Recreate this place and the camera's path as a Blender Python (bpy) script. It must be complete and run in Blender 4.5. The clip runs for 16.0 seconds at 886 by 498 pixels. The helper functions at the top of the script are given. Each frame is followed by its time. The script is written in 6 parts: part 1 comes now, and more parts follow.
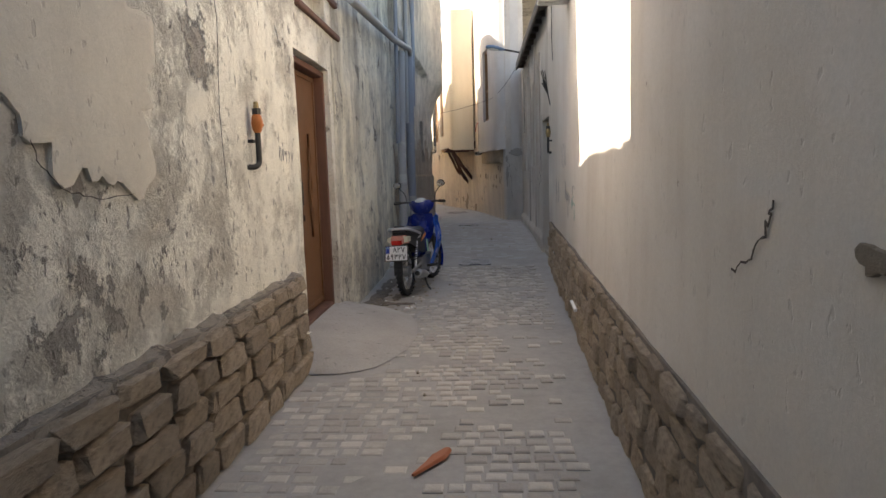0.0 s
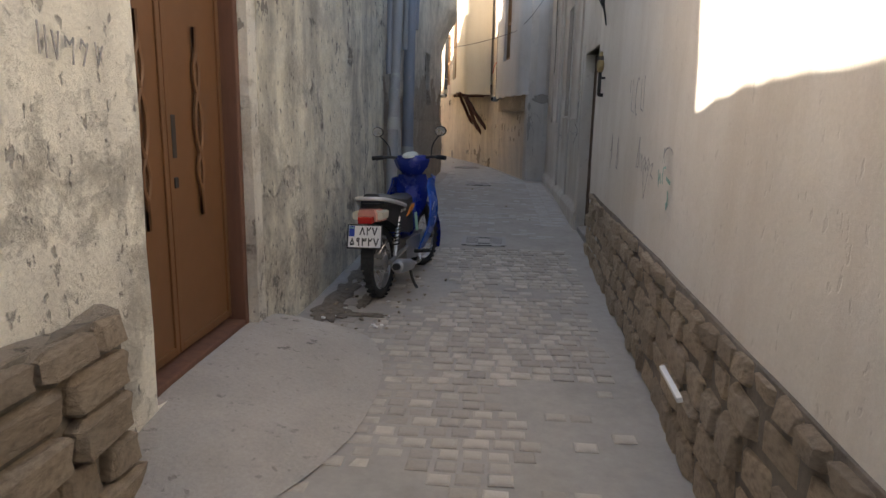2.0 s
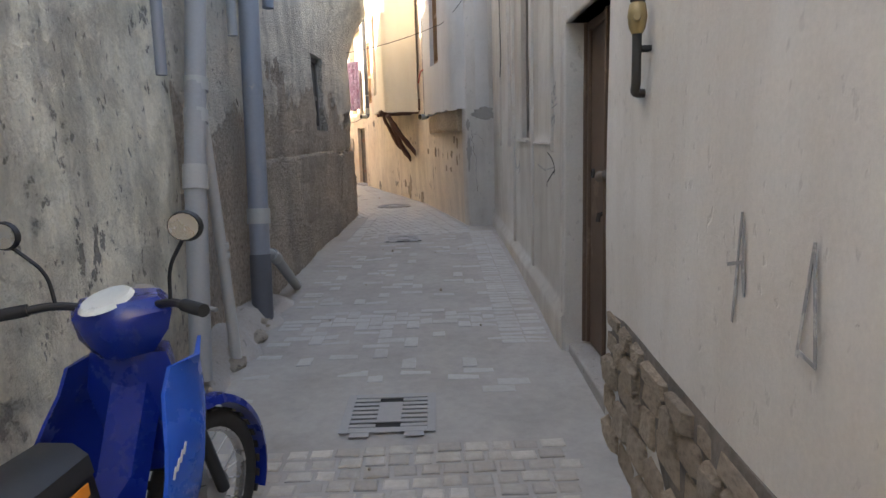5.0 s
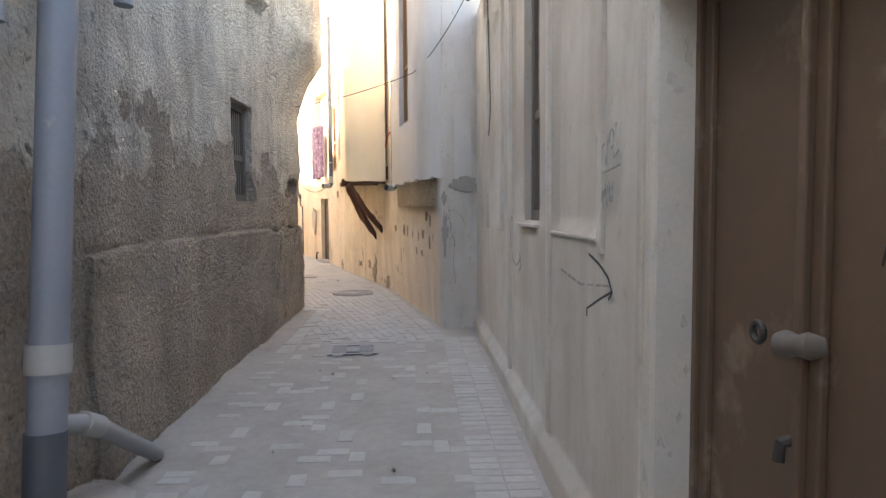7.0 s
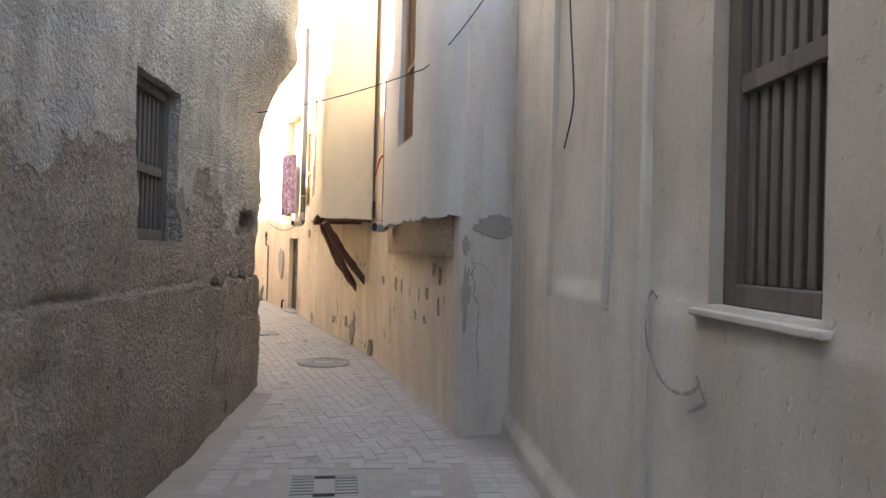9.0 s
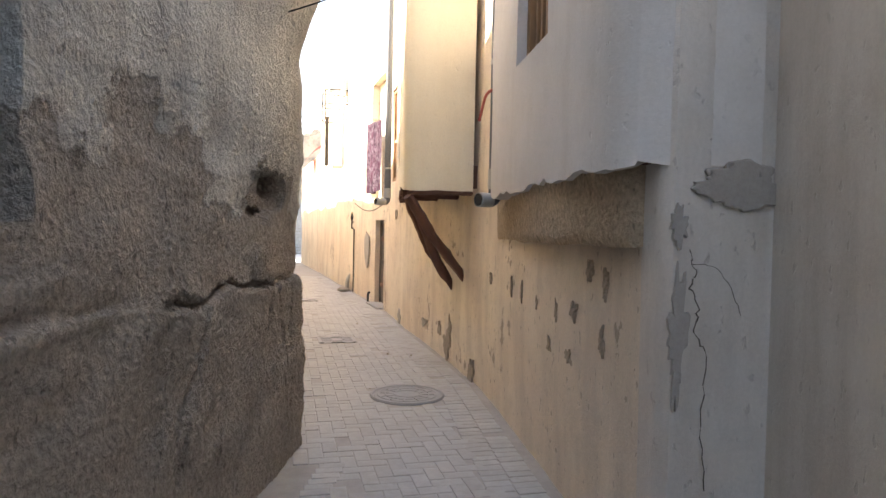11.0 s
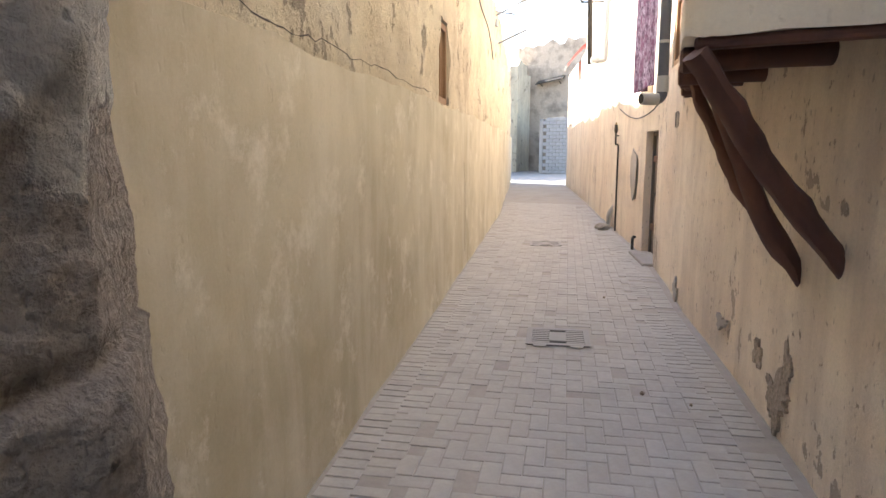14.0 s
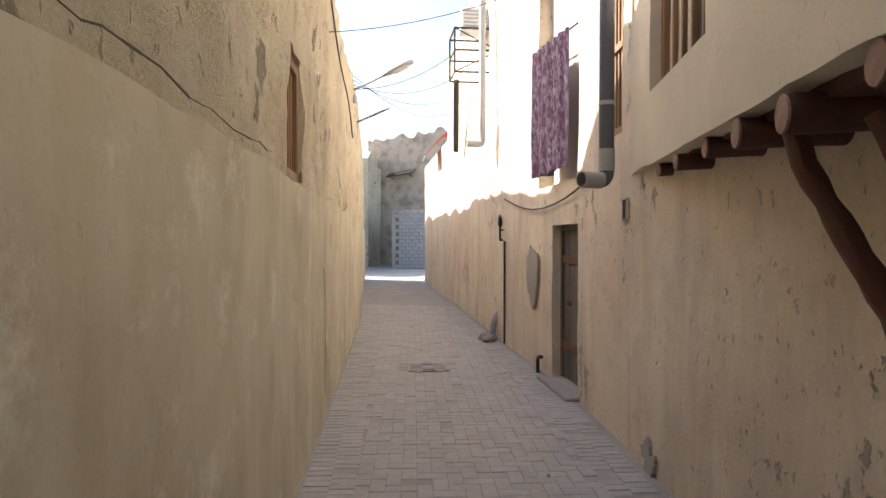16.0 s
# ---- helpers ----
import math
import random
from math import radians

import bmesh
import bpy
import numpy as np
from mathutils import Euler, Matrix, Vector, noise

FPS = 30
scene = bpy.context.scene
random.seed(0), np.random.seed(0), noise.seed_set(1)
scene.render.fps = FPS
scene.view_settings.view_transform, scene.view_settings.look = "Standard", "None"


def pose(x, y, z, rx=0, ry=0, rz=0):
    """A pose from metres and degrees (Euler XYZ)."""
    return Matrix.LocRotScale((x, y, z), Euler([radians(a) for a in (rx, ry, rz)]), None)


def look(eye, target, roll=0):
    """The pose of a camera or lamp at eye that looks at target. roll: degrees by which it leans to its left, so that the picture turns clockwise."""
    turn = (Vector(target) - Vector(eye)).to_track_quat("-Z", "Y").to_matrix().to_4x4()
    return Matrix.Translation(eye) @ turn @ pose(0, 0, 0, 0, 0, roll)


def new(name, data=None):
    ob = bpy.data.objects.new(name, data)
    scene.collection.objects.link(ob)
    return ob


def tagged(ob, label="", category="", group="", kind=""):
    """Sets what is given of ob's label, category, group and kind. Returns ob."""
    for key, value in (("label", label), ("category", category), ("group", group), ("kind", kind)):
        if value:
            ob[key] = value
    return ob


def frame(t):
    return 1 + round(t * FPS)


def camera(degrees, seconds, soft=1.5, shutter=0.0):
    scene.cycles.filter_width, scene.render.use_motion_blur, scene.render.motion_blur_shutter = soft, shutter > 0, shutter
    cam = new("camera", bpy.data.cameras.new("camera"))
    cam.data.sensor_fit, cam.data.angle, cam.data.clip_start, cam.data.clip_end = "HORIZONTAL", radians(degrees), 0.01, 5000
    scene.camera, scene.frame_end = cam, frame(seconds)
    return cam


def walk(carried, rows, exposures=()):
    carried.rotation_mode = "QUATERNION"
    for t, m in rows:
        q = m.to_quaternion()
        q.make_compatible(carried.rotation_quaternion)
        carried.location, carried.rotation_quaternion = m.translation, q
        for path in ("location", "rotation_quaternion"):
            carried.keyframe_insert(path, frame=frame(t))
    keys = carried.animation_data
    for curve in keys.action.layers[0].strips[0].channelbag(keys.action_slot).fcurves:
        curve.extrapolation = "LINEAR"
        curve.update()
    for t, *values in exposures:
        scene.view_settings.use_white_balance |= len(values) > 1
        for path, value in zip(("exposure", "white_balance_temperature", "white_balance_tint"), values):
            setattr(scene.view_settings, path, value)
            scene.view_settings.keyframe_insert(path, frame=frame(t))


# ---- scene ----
cam = camera(69.8, 16.0)
METRES, EYE, TILT, LEAN, TURN = 20.0, 1.46, 0.0, 0.0, 3.6
ROWS = [
    (0.0, 0.0, 0.0, 0.0, -0.21, -7.03, 1.68),
    (0.5, 0.0025, 0.0313, -0.0021, -2.68, -8.56, 0.93),
    (1.0, 0.0029, 0.0609, -0.0035, -0.73, -7.51, -3.74),
    (1.5, 0.0056, 0.0928, -0.0029, -5.06, -10.01, 3.1),
    (2.0, 0.0054, 0.1259, -0.0028, 0.96, -11.51, -1.25),
    (2.5, 0.0112, 0.16, -0.0023, -9.16, -12.95, 2.74),
    (3.0, 0.0151, 0.1941, -0.0015, -2.6, -14.28, -1.6),
    (3.5, 0.0196, 0.2249, -0.0003, -4.64, -12.32, 1.73),
    (3.7, 0.0213, 0.2365, 0.0, -6.7, -9.1, 1.4),
    (5.8, 0.0373, 0.3635, 0.0043, -2.7, -10.3, 1.9),
    (6.0, 0.0394, 0.3731, 0.004, -3.15, -7.39, 0.97),
    (6.5, 0.0409, 0.402, 0.0044, -1.53, -6.04, -0.44),
    (7.0, 0.0423, 0.4326, 0.0059, -6.19, -3.56, 0.42),
    (7.5, 0.0432, 0.4621, 0.0068, -1.93, -1.76, -1.98),
    (8.0, 0.042, 0.491, 0.008, -6.91, -1.15, -0.69),
    (8.2, 0.0405, 0.503, 0.0085, -7.4, 0.5, -1.8),
    (10.3, 0.0340, 0.6372, 0.0098, -10.6, -0.25, -0.1),
    (10.5, 0.0368, 0.651, 0.0104, -5.51, -0.51, -0.1),
    (11.0, 0.0386, 0.6829, 0.0102, 0.03, -1.43, -1.22),
    (11.5, 0.0436, 0.7148, 0.0108, 0.68, -1.32, 0.02),
    (12.0, 0.0453, 0.7458, 0.0105, 8.42, -3.03, -1.56),
    (12.5, 0.0451, 0.7772, 0.0107, 9.36, -5.45, 1.65),
    (13.0, 0.0421, 0.8083, 0.0106, 19.41, -6.73, 0.13),
    (13.5, 0.0363, 0.8401, 0.0112, 18.41, -7.35, 2.61),
    (14.0, 0.0293, 0.872, 0.0114, 24.91, -9.09, 0.1),
    (14.5, 0.0158, 0.9002, 0.0113, 21.42, -7.32, 0.62),
    (15.0, 0.0042, 0.9296, 0.0121, 17.06, -6.94, -2.07),
    (15.5, -0.0104, 0.9551, 0.0132, 14.04, -1.76, -2.88),
    (16.0, -0.0229, 0.9802, 0.0137, 11.18, -0.8, -0.03),
]
EXPOSURES = [(0.0, 1.84, 7300, 10), (1.5, 1.76, 7200, 10), (3.5, 2.18, 7200, 10), (6.0, 2.98, 7500, 10), (7.0, 3.08, 7500, 10), (8.0, 2.92, 7500, 10), (10.5, 2.8, 7400, 10), (11.5, 2.82, 7200, 10), (13.0, 2.92, 6600, 10), (14.5, 2.03, 6350, 10), (16.0, 1.46, 6400, 10)]
walk(cam, [(t, pose(0, 0, EYE, TILT, LEAN, TURN) @ pose(METRES * x, METRES * y, METRES * z, 90 + pitch, roll, yaw)) for t, x, y, z, yaw, pitch, roll in ROWS], EXPOSURES)

# ---- light ----
SUN_TO = Vector((-0.79, 0.10, 0.62)).normalized()
world = bpy.data.worlds.new("world")
scene.world = world
world.use_nodes = True
sky = world.node_tree.nodes.new("ShaderNodeTexSky")
sky.sky_type = 'NISHITA'
sky.sun_disc = False
sky.sun_elevation = math.asin(SUN_TO.z)
sky.sun_rotation = math.atan2(SUN_TO.x, SUN_TO.y)
sky.dust_density = 3.0
background = world.node_tree.nodes["Background"]
background.inputs["Strength"].default_value = 0.15
world.node_tree.links.new(sky.outputs[0], background.inputs["Color"])
sun = new("sun", bpy.data.lights.new("sun", "SUN"))
sun.data.energy, sun.data.angle, sun.data.color = 4.8, radians(0.6), (1.0, 0.95, 0.88)
sun.matrix_world = look(SUN_TO * 60, (0, 0, 0))


# ---- materials ----
def nodes_of(name, rough=0.85, metal=0.0):
    m = bpy.data.materials.new(name)
    m.use_nodes = True
    t = m.node_tree
    b = t.nodes["Principled BSDF"]
    b.inputs["Roughness"].default_value = rough
    b.inputs["Metallic"].default_value = metal
    co = t.nodes.new("ShaderNodeTexCoord").outputs["Object"]
    return m, t, b, co


def noise_of(t, co, scale, detail=6, rough=0.6, stretch=None, shift=0.0):
    if stretch or shift:
        mp = t.nodes.new("ShaderNodeMapping")
        mp.inputs["Scale"].default_value = stretch or (1, 1, 1)
        mp.inputs["Location"].default_value = (shift, shift * 0.7, shift * 1.3)
        t.links.new(co, mp.inputs["Vector"])
        co = mp.outputs[0]
    n = t.nodes.new("ShaderNodeTexNoise")
    n.inputs["Scale"].default_value = scale
    n.inputs["Detail"].default_value = detail
    n.inputs["Roughness"].default_value = rough
    t.links.new(co, n.inputs["Vector"])
    return n.outputs["Fac"]


def ramp(t, fac, lo, hi):
    r = t.nodes.new("ShaderNodeMapRange")
    r.inputs["From Min"].default_value = lo
    r.inputs["From Max"].default_value = hi
    r.clamp = True
    t.links.new(fac, r.inputs["Value"])
    return r.outputs[0]


def mix(t, fac, a, b, mode="MIX"):
    n = t.nodes.new("ShaderNodeMix")
    n.data_type = "RGBA"
    n.blend_type = mode
    for sock, v in ((n.inputs["Factor"], fac), (n.inputs["A"], a), (n.inputs["B"], b)):
        if hasattr(v, "node"):
            t.links.new(v, sock)
        elif isinstance(v, (int, float)):
            sock.default_value = v
        else:
            sock.default_value = (*v, 1)
    return n.outputs["Result"]


def math_node(t, op, a, b):
    n = t.nodes.new("ShaderNodeMath")
    n.operation = op
    for sock, v in ((n.inputs[0], a), (n.inputs[1], b)):
        if hasattr(v, "node"):
            t.links.new(v, sock)
        else:
            sock.default_value = v
    return n.outputs[0]


def bump(t, b, heights, strength=0.6, distance=0.01):
    total = None
    for h, w in heights:
        v = math_node(t, "MULTIPLY", h, w)
        total = v if total is None else math_node(t, "ADD", total, v)
    n = t.nodes.new("ShaderNodeBump")
    n.inputs["Strength"].default_value = strength
    n.inputs["Distance"].default_value = distance
    t.links.new(total, n.inputs["Height"])
    t.links.new(n.outputs[0], b.inputs["Normal"])


def plaster(name, base, tint, stain, under, patch=0.62, chips=0.66, streak=0.4, relief=0.012, big=0.7, flake=None, coat=None, pits=0.35, grain=0.6, gravel=0.0):
    """Old plaster: two tones, streaks, flaking limewash, patches that show the coat below, clustered chips, pits and grain.
    flake: colour and threshold of a limewash film; coat: colour of an upper coat and the height of its broken edge."""
    m, t, b, co = nodes_of(name, 0.92)
    wide = noise_of(t, co, big, 5, 0.55)
    mid = noise_of(t, co, 3.2, 8, 0.65, shift=3.1)
    flow = noise_of(t, co, 2.6, 6, 0.6, (1, 1, 0.18), 7.7)
    fine = noise_of(t, co, 60, 8, 0.75)
    worn = noise_of(t, co, 1.5, 12, 0.68, shift=11.0)
    cluster = noise_of(t, co, 0.9, 3, 0.5, shift=23.0)
    chip = noise_of(t, co, 7.5, 9, 0.66, (1, 1, 0.75), 19.0)
    pit = noise_of(t, co, 24, 3, 0.5, (1, 1, 0.6), 5.0)
    col = mix(t, ramp(t, wide, 0.36, 0.62), base, tint)
    heights = [(mid, 0.8), (fine, 0.35), (worn, 0.6)]
    if gravel:
        grit = noise_of(t, co, 34, 4, 0.62, shift=13.0)
        heights.append((grit, gravel))
        col = mix(t, 0.55, col, mix(t, ramp(t, grit, 0.3, 0.68), (0.38, 0.36, 0.34), (1.4, 1.4, 1.4)), "MULTIPLY")
    if coat:
        sep = t.nodes.new("ShaderNodeSeparateXYZ")
        t.links.new(co, sep.inputs[0])
        edge = math_node(t, "ADD", sep.outputs["Z"], math_node(t, "MULTIPLY", math_node(t, "SUBTRACT", noise_of(t, co, 0.8, 10, 0.62, shift=41.0), 0.5), 2.6))
        cm0 = ramp(t, edge, coat[1], coat[1] + 0.05)
        col = mix(t, cm0, col, mix(t, ramp(t, mid, 0.35, 0.65), coat[0], tuple(v * 0.86 for v in coat[0])))
        heights.append((cm0, 0.7))
    if flake:
        fm0 = ramp(t, noise_of(t, co, 2.1, 15, 0.74, shift=31.0), flake[1] - 0.02, flake[1] + 0.09)
        col = mix(t, math_node(t, "MULTIPLY", fm0, 0.9), col, flake[0])
        heights.append((fm0, 0.35))
    col = mix(t, math_node(t, "MULTIPLY", ramp(t, flow, 0.46, 0.70), streak), col, stain)
    col = mix(t, math_node(t, "MULTIPLY", ramp(t, mid, 0.48, 0.72), 0.6 * streak), col, stain)
    pm = ramp(t, worn, patch, patch + 0.025)
    cm = ramp(t, math_node(t, "ADD", chip, math_node(t, "MULTIPLY", math_node(t, "SUBTRACT", cluster, 0.5), 0.7)), chips, chips + 0.02)
    hole = math_node(t, "MAXIMUM", pm, cm)
    col = mix(t, math_node(t, "MULTIPLY", hole, 0.85), col, under)
    pt = ramp(t, pit, 0.64, 0.70)
    col = mix(t, math_node(t, "MULTIPLY", pt, pits), col, tuple(v * 0.6 for v in under))
    col = mix(t, grain, col, mix(t, fine, (0.45, 0.45, 0.45), (1.5, 1.5, 1.5)), "MULTIPLY")
    t.links.new(col, b.inputs["Base Color"])
    bump(t, b, heights + [(hole, -0.6), (pt, -0.3)], 1.0, relief)
    return m


def stone(name, a, c, dark, scale=6.0, relief=0.012):
    m, t, b, co = nodes_of(name, 0.95)
    info = t.nodes.new("ShaderNodeObjectInfo")
    geo = t.nodes.new("ShaderNodeNewGeometry")
    rnd = math_node(t, "FRACT", math_node(t, "ADD", info.outputs["Random"], geo.outputs["Random Per Island"]), 0.0)
    grain = noise_of(t, co, scale * 7, 8, 0.7)
    mid = noise_of(t, co, scale, 6, 0.6)
    col = mix(t, rnd, a, c)
    col = mix(t, ramp(t, mid, 0.45, 0.75), col, dark)
    col = mix(t, 0.5, col, mix(t, grain, (0.5, 0.5, 0.5), (1.4, 1.4, 1.4)), "MULTIPLY")
    t.links.new(col, b.inputs["Base Color"])
    bump(t, b, ((mid, 1.0), (grain, 0.5)), 0.9, relief)
    return m


def wood(name, a, c, axis=(1, 1, 0.08), scale=14.0, rough=0.75, relief=0.004):
    m, t, b, co = nodes_of(name, rough)
    g = noise_of(t, co, scale, 8, 0.65, axis)
    w = noise_of(t, co, 2.0, 5, 0.6)
    col = mix(t, ramp(t, g, 0.3, 0.7), a, c)
    col = mix(t, math_node(t, "MULTIPLY", ramp(t, w, 0.5, 0.75), 0.5), col, tuple(v * 0.45 for v in a))
    t.links.new(col, b.inputs["Base Color"])
    bump(t, b, ((g, 1.0),), 0.7, relief)
    return m


def paint(name, c, worn, rough=0.5, metal=0.0, wear=0.66, scale=5.0):
    m, t, b, co = nodes_of(name, rough, metal)
    w = noise_of(t, co, scale, 9, 0.65)
    f = noise_of(t, co, scale * 9, 5, 0.6)
    col = mix(t, ramp(t, w, wear, wear + 0.06), c, worn)
    col = mix(t, 0.3, col, mix(t, f, (0.6, 0.6, 0.6), (1.25, 1.25, 1.25)), "MULTIPLY")
    t.links.new(col, b.inputs["Base Color"])
    t.links.new(math_node(t, "ADD", math_node(t, "MULTIPLY", w, 0.3), rough - 0.12), b.inputs["Roughness"])
    bump(t, b, ((w, 0.6), (f, 0.4)), 0.4, 0.003)
    return m


M_LEFT = plaster("flaking_cream_plaster", (0.66, 0.595, 0.49), (0.56, 0.505, 0.42), (0.32, 0.29, 0.245), (0.30, 0.265, 0.225), 0.63, 0.68, 0.5, 0.035, flake=((0.88, 0.83, 0.72), 0.415), pits=0.6, grain=0.45)
# Grey streaks; the colour is darker low down, paler above a ragged edge.
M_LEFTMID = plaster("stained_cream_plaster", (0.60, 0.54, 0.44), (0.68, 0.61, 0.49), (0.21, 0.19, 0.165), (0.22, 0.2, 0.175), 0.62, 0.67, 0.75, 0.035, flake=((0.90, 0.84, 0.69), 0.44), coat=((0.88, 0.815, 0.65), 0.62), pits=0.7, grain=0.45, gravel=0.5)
M_SMOOTH = plaster("smooth_beige_plaster_repair", (0.56, 0.51, 0.43), (0.62, 0.57, 0.48), (0.44, 0.40, 0.34), (0.36, 0.32, 0.27), 0.74, 0.74, 0.5, 0.008, pits=0.3, grain=0.35)
M_GREY = plaster("grey_cement_plaster", (0.555, 0.47, 0.375), (0.455, 0.38, 0.305), (0.295, 0.25, 0.205), (0.15, 0.125, 0.10), 0.66, 0.74, 0.6, 0.07, coat=((0.82, 0.755, 0.645), 1.9), pits=0.5, gravel=1.2)
M_RIGHT = plaster("smooth_white_plaster", (0.64, 0.60, 0.55), (0.57, 0.53, 0.47), (0.48, 0.42, 0.36), (0.27, 0.24, 0.21), 0.80, 0.77, 0.55, 0.005, pits=0.15, grain=0.3)
M_FACADE = plaster("painted_grey_white_plaster", (0.575, 0.545, 0.495), (0.46, 0.41, 0.35), (0.35, 0.30, 0.245), (0.32, 0.29, 0.25), 0.76, 0.79, 0.65, 0.006, pits=0.2, grain=0.3)
M_OCHRE = plaster("peeling_ochre_plaster", (0.70, 0.615, 0.495), (0.65, 0.54, 0.425), (0.45, 0.375, 0.305), (0.30, 0.25, 0.20), 0.675, 0.675, 0.75, 0.014, pits=0.45, grain=0.45)
M_YELLOW = plaster("smooth_yellow_plaster", (0.57, 0.51, 0.375), (0.42, 0.365, 0.25), (0.68, 0.63, 0.52), (0.40, 0.35, 0.28), 0.78, 0.80, 0.55, 0.003, flake=((0.70, 0.645, 0.53), 0.56), pits=0.08, grain=0.25, big=0.9)
M_MUD = plaster("rough_straw_mud_plaster", (0.70, 0.62, 0.45), (0.60, 0.515, 0.37), (0.40, 0.33, 0.24), (0.28, 0.23, 0.17), 0.60, 0.66, 0.6, 0.05, pits=0.5)
M_BAY = plaster("cream_bay_plaster", (0.70, 0.63, 0.49), (0.66, 0.59, 0.47), (0.55, 0.47, 0.35), (0.4, 0.34, 0.26), 0.80, 0.80, 0.35, 0.005, pits=0.08, grain=0.25)
M_BAYW = plaster("white_bay_plaster", (0.60, 0.57, 0.54), (0.53, 0.505, 0.48), (0.44, 0.40, 0.36), (0.33, 0.3, 0.27), 0.80, 0.78, 0.5, 0.006, pits=0.1, grain=0.3)
M_RETURN = plaster("cracked_grey_white_plaster", (0.64, 0.60, 0.55), (0.55, 0.50, 0.45), (0.42, 0.37, 0.32), (0.33, 0.3, 0.27), 0.68, 0.72, 0.7, 0.012, pits=0.25, grain=0.35)
M_RUBBLE = plaster("rubble_core", (0.36, 0.29, 0.21), (0.28, 0.22, 0.16), (0.18, 0.15, 0.12), (0.14, 0.12, 0.1), 0.6, 0.6, 0.6, 0.05)
M_CEMENT = plaster("cement_screed", (0.40, 0.365, 0.33), (0.34, 0.31, 0.28), (0.28, 0.255, 0.225), (0.2, 0.18, 0.16), 0.72, 0.74, 0.5, 0.012)
M_CORBEL = plaster("rough_brown_render", (0.62, 0.49, 0.345), (0.52, 0.405, 0.28), (0.38, 0.3, 0.21), (0.22, 0.18, 0.13), 0.66, 0.70, 0.6, 0.06, pits=0.6, gravel=1.0)
M_CHIP = plaster("bared_brown_undercoat", (0.42, 0.345, 0.27), (0.34, 0.275, 0.215), (0.24, 0.195, 0.15), (0.17, 0.14, 0.11), 0.6, 0.64, 0.6, 0.03, pits=0.5, gravel=0.8)
M_COPING = plaster("tan_rough_mortar", (0.40, 0.34, 0.27), (0.33, 0.28, 0.22), (0.24, 0.2, 0.16), (0.17, 0.14, 0.11), 0.6, 0.64, 0.6, 0.06, pits=0.6)
M_STONE = stone("tan_plinth_stone", (0.50, 0.39, 0.275), (0.36, 0.28, 0.20), (0.25, 0.195, 0.145), 7.0, 0.035)
M_MORTAR = stone("dark_mortar", (0.24, 0.20, 0.16), (0.20, 0.165, 0.13), (0.12, 0.10, 0.08), 9.0, 0.03)
M_COBBLE = stone("worn_paving_block", (0.53, 0.475, 0.41), (0.33, 0.295, 0.255), (0.31, 0.275, 0.235), 5.0, 0.010)
M_PAVER = stone("dusty_grey_paver", (0.43, 0.408, 0.38), (0.385, 0.362, 0.335), (0.355, 0.33, 0.305), 3.0, 0.006)
M_DUST = stone("sandy_joint_dust", (0.35, 0.322, 0.29), (0.35, 0.322, 0.29), (0.28, 0.255, 0.225), 2.0, 0.006)
M_BLOCK = stone("concrete_block", (0.42, 0.40, 0.38), (0.36, 0.345, 0.33), (0.3, 0.29, 0.27), 5.0)
M_RUIN = stone("ruin_rubble_stone", (0.58, 0.48, 0.37), (0.48, 0.39, 0.30), (0.24, 0.195, 0.15), 1.6, 0.15)
M_DOOR = paint("brown_door_paint", (0.145, 0.066, 0.026), (0.13, 0.07, 0.04), 0.5, 0.0, 0.6, 2.0)
M_DOORR = paint("dark_brown_door_paint", (0.115, 0.072, 0.046), (0.19, 0.135, 0.095), 0.6, 0.0, 0.56, 2.0)
M_FRAME = wood("red_brown_wood", (0.16, 0.075, 0.045), (0.10, 0.045, 0.03))
M_LOG = wood("red_brown_log", (0.13, 0.055, 0.035), (0.075, 0.034, 0.024), (1, 1, 0.25), 9.0)
M_CUT = wood("cut_log_end", (0.32, 0.19, 0.13), (0.22, 0.12, 0.08), (1, 1, 1), 12.0)
M_OLDWOOD = wood("weathered_grey_wood", (0.16, 0.135, 0.115), (0.09, 0.075, 0.062))
M_WINWOOD = wood("orange_brown_wood", (0.30, 0.17, 0.08), (0.20, 0.11, 0.055))
M_PIPE = paint("dusty_grey_plastic_pipe", (0.30, 0.30, 0.30), (0.40, 0.37, 0.34), 0.55)
M_PIPEB = paint("blue_grey_pipe", (0.22, 0.235, 0.27), (0.33, 0.31, 0.29), 0.5)
M_PIPED = paint("dark_slate_pipe", (0.085, 0.09, 0.105), (0.13, 0.13, 0.135), 0.5)
M_PIPEL = paint("pale_grey_fitting", (0.38, 0.375, 0.36), (0.30, 0.28, 0.26), 0.5)
M_IRON = paint("dark_iron", (0.06, 0.055, 0.05), (0.11, 0.08, 0.06), 0.6, 0.6)
M_ORANGE = paint("orange_valve_paint", (0.50, 0.15, 0.03), (0.25, 0.10, 0.05), 0.55)
M_BRASS = paint("dull_brass", (0.34, 0.25, 0.12), (0.2, 0.15, 0.09), 0.5, 0.5)
M_GRATE = paint("cast_iron_cover", (0.33, 0.315, 0.30), (0.40, 0.37, 0.335), 0.75, 0.1)
# Near-black colour standing in for shade inside openings; also on the keyhole plate.
M_DARK = paint("shade_black", (0.02, 0.018, 0.016), (0.03, 0.027, 0.023), 0.9)
M_RUBBER = paint("black_rubber", (0.018, 0.018, 0.018), (0.05, 0.046, 0.042), 0.8)
M_BLACK = paint("black_plastic", (0.015, 0.015, 0.016), (0.03, 0.03, 0.03), 0.45)
M_VINYL = paint("black_vinyl", (0.02, 0.02, 0.021), (0.03, 0.03, 0.03), 0.5)
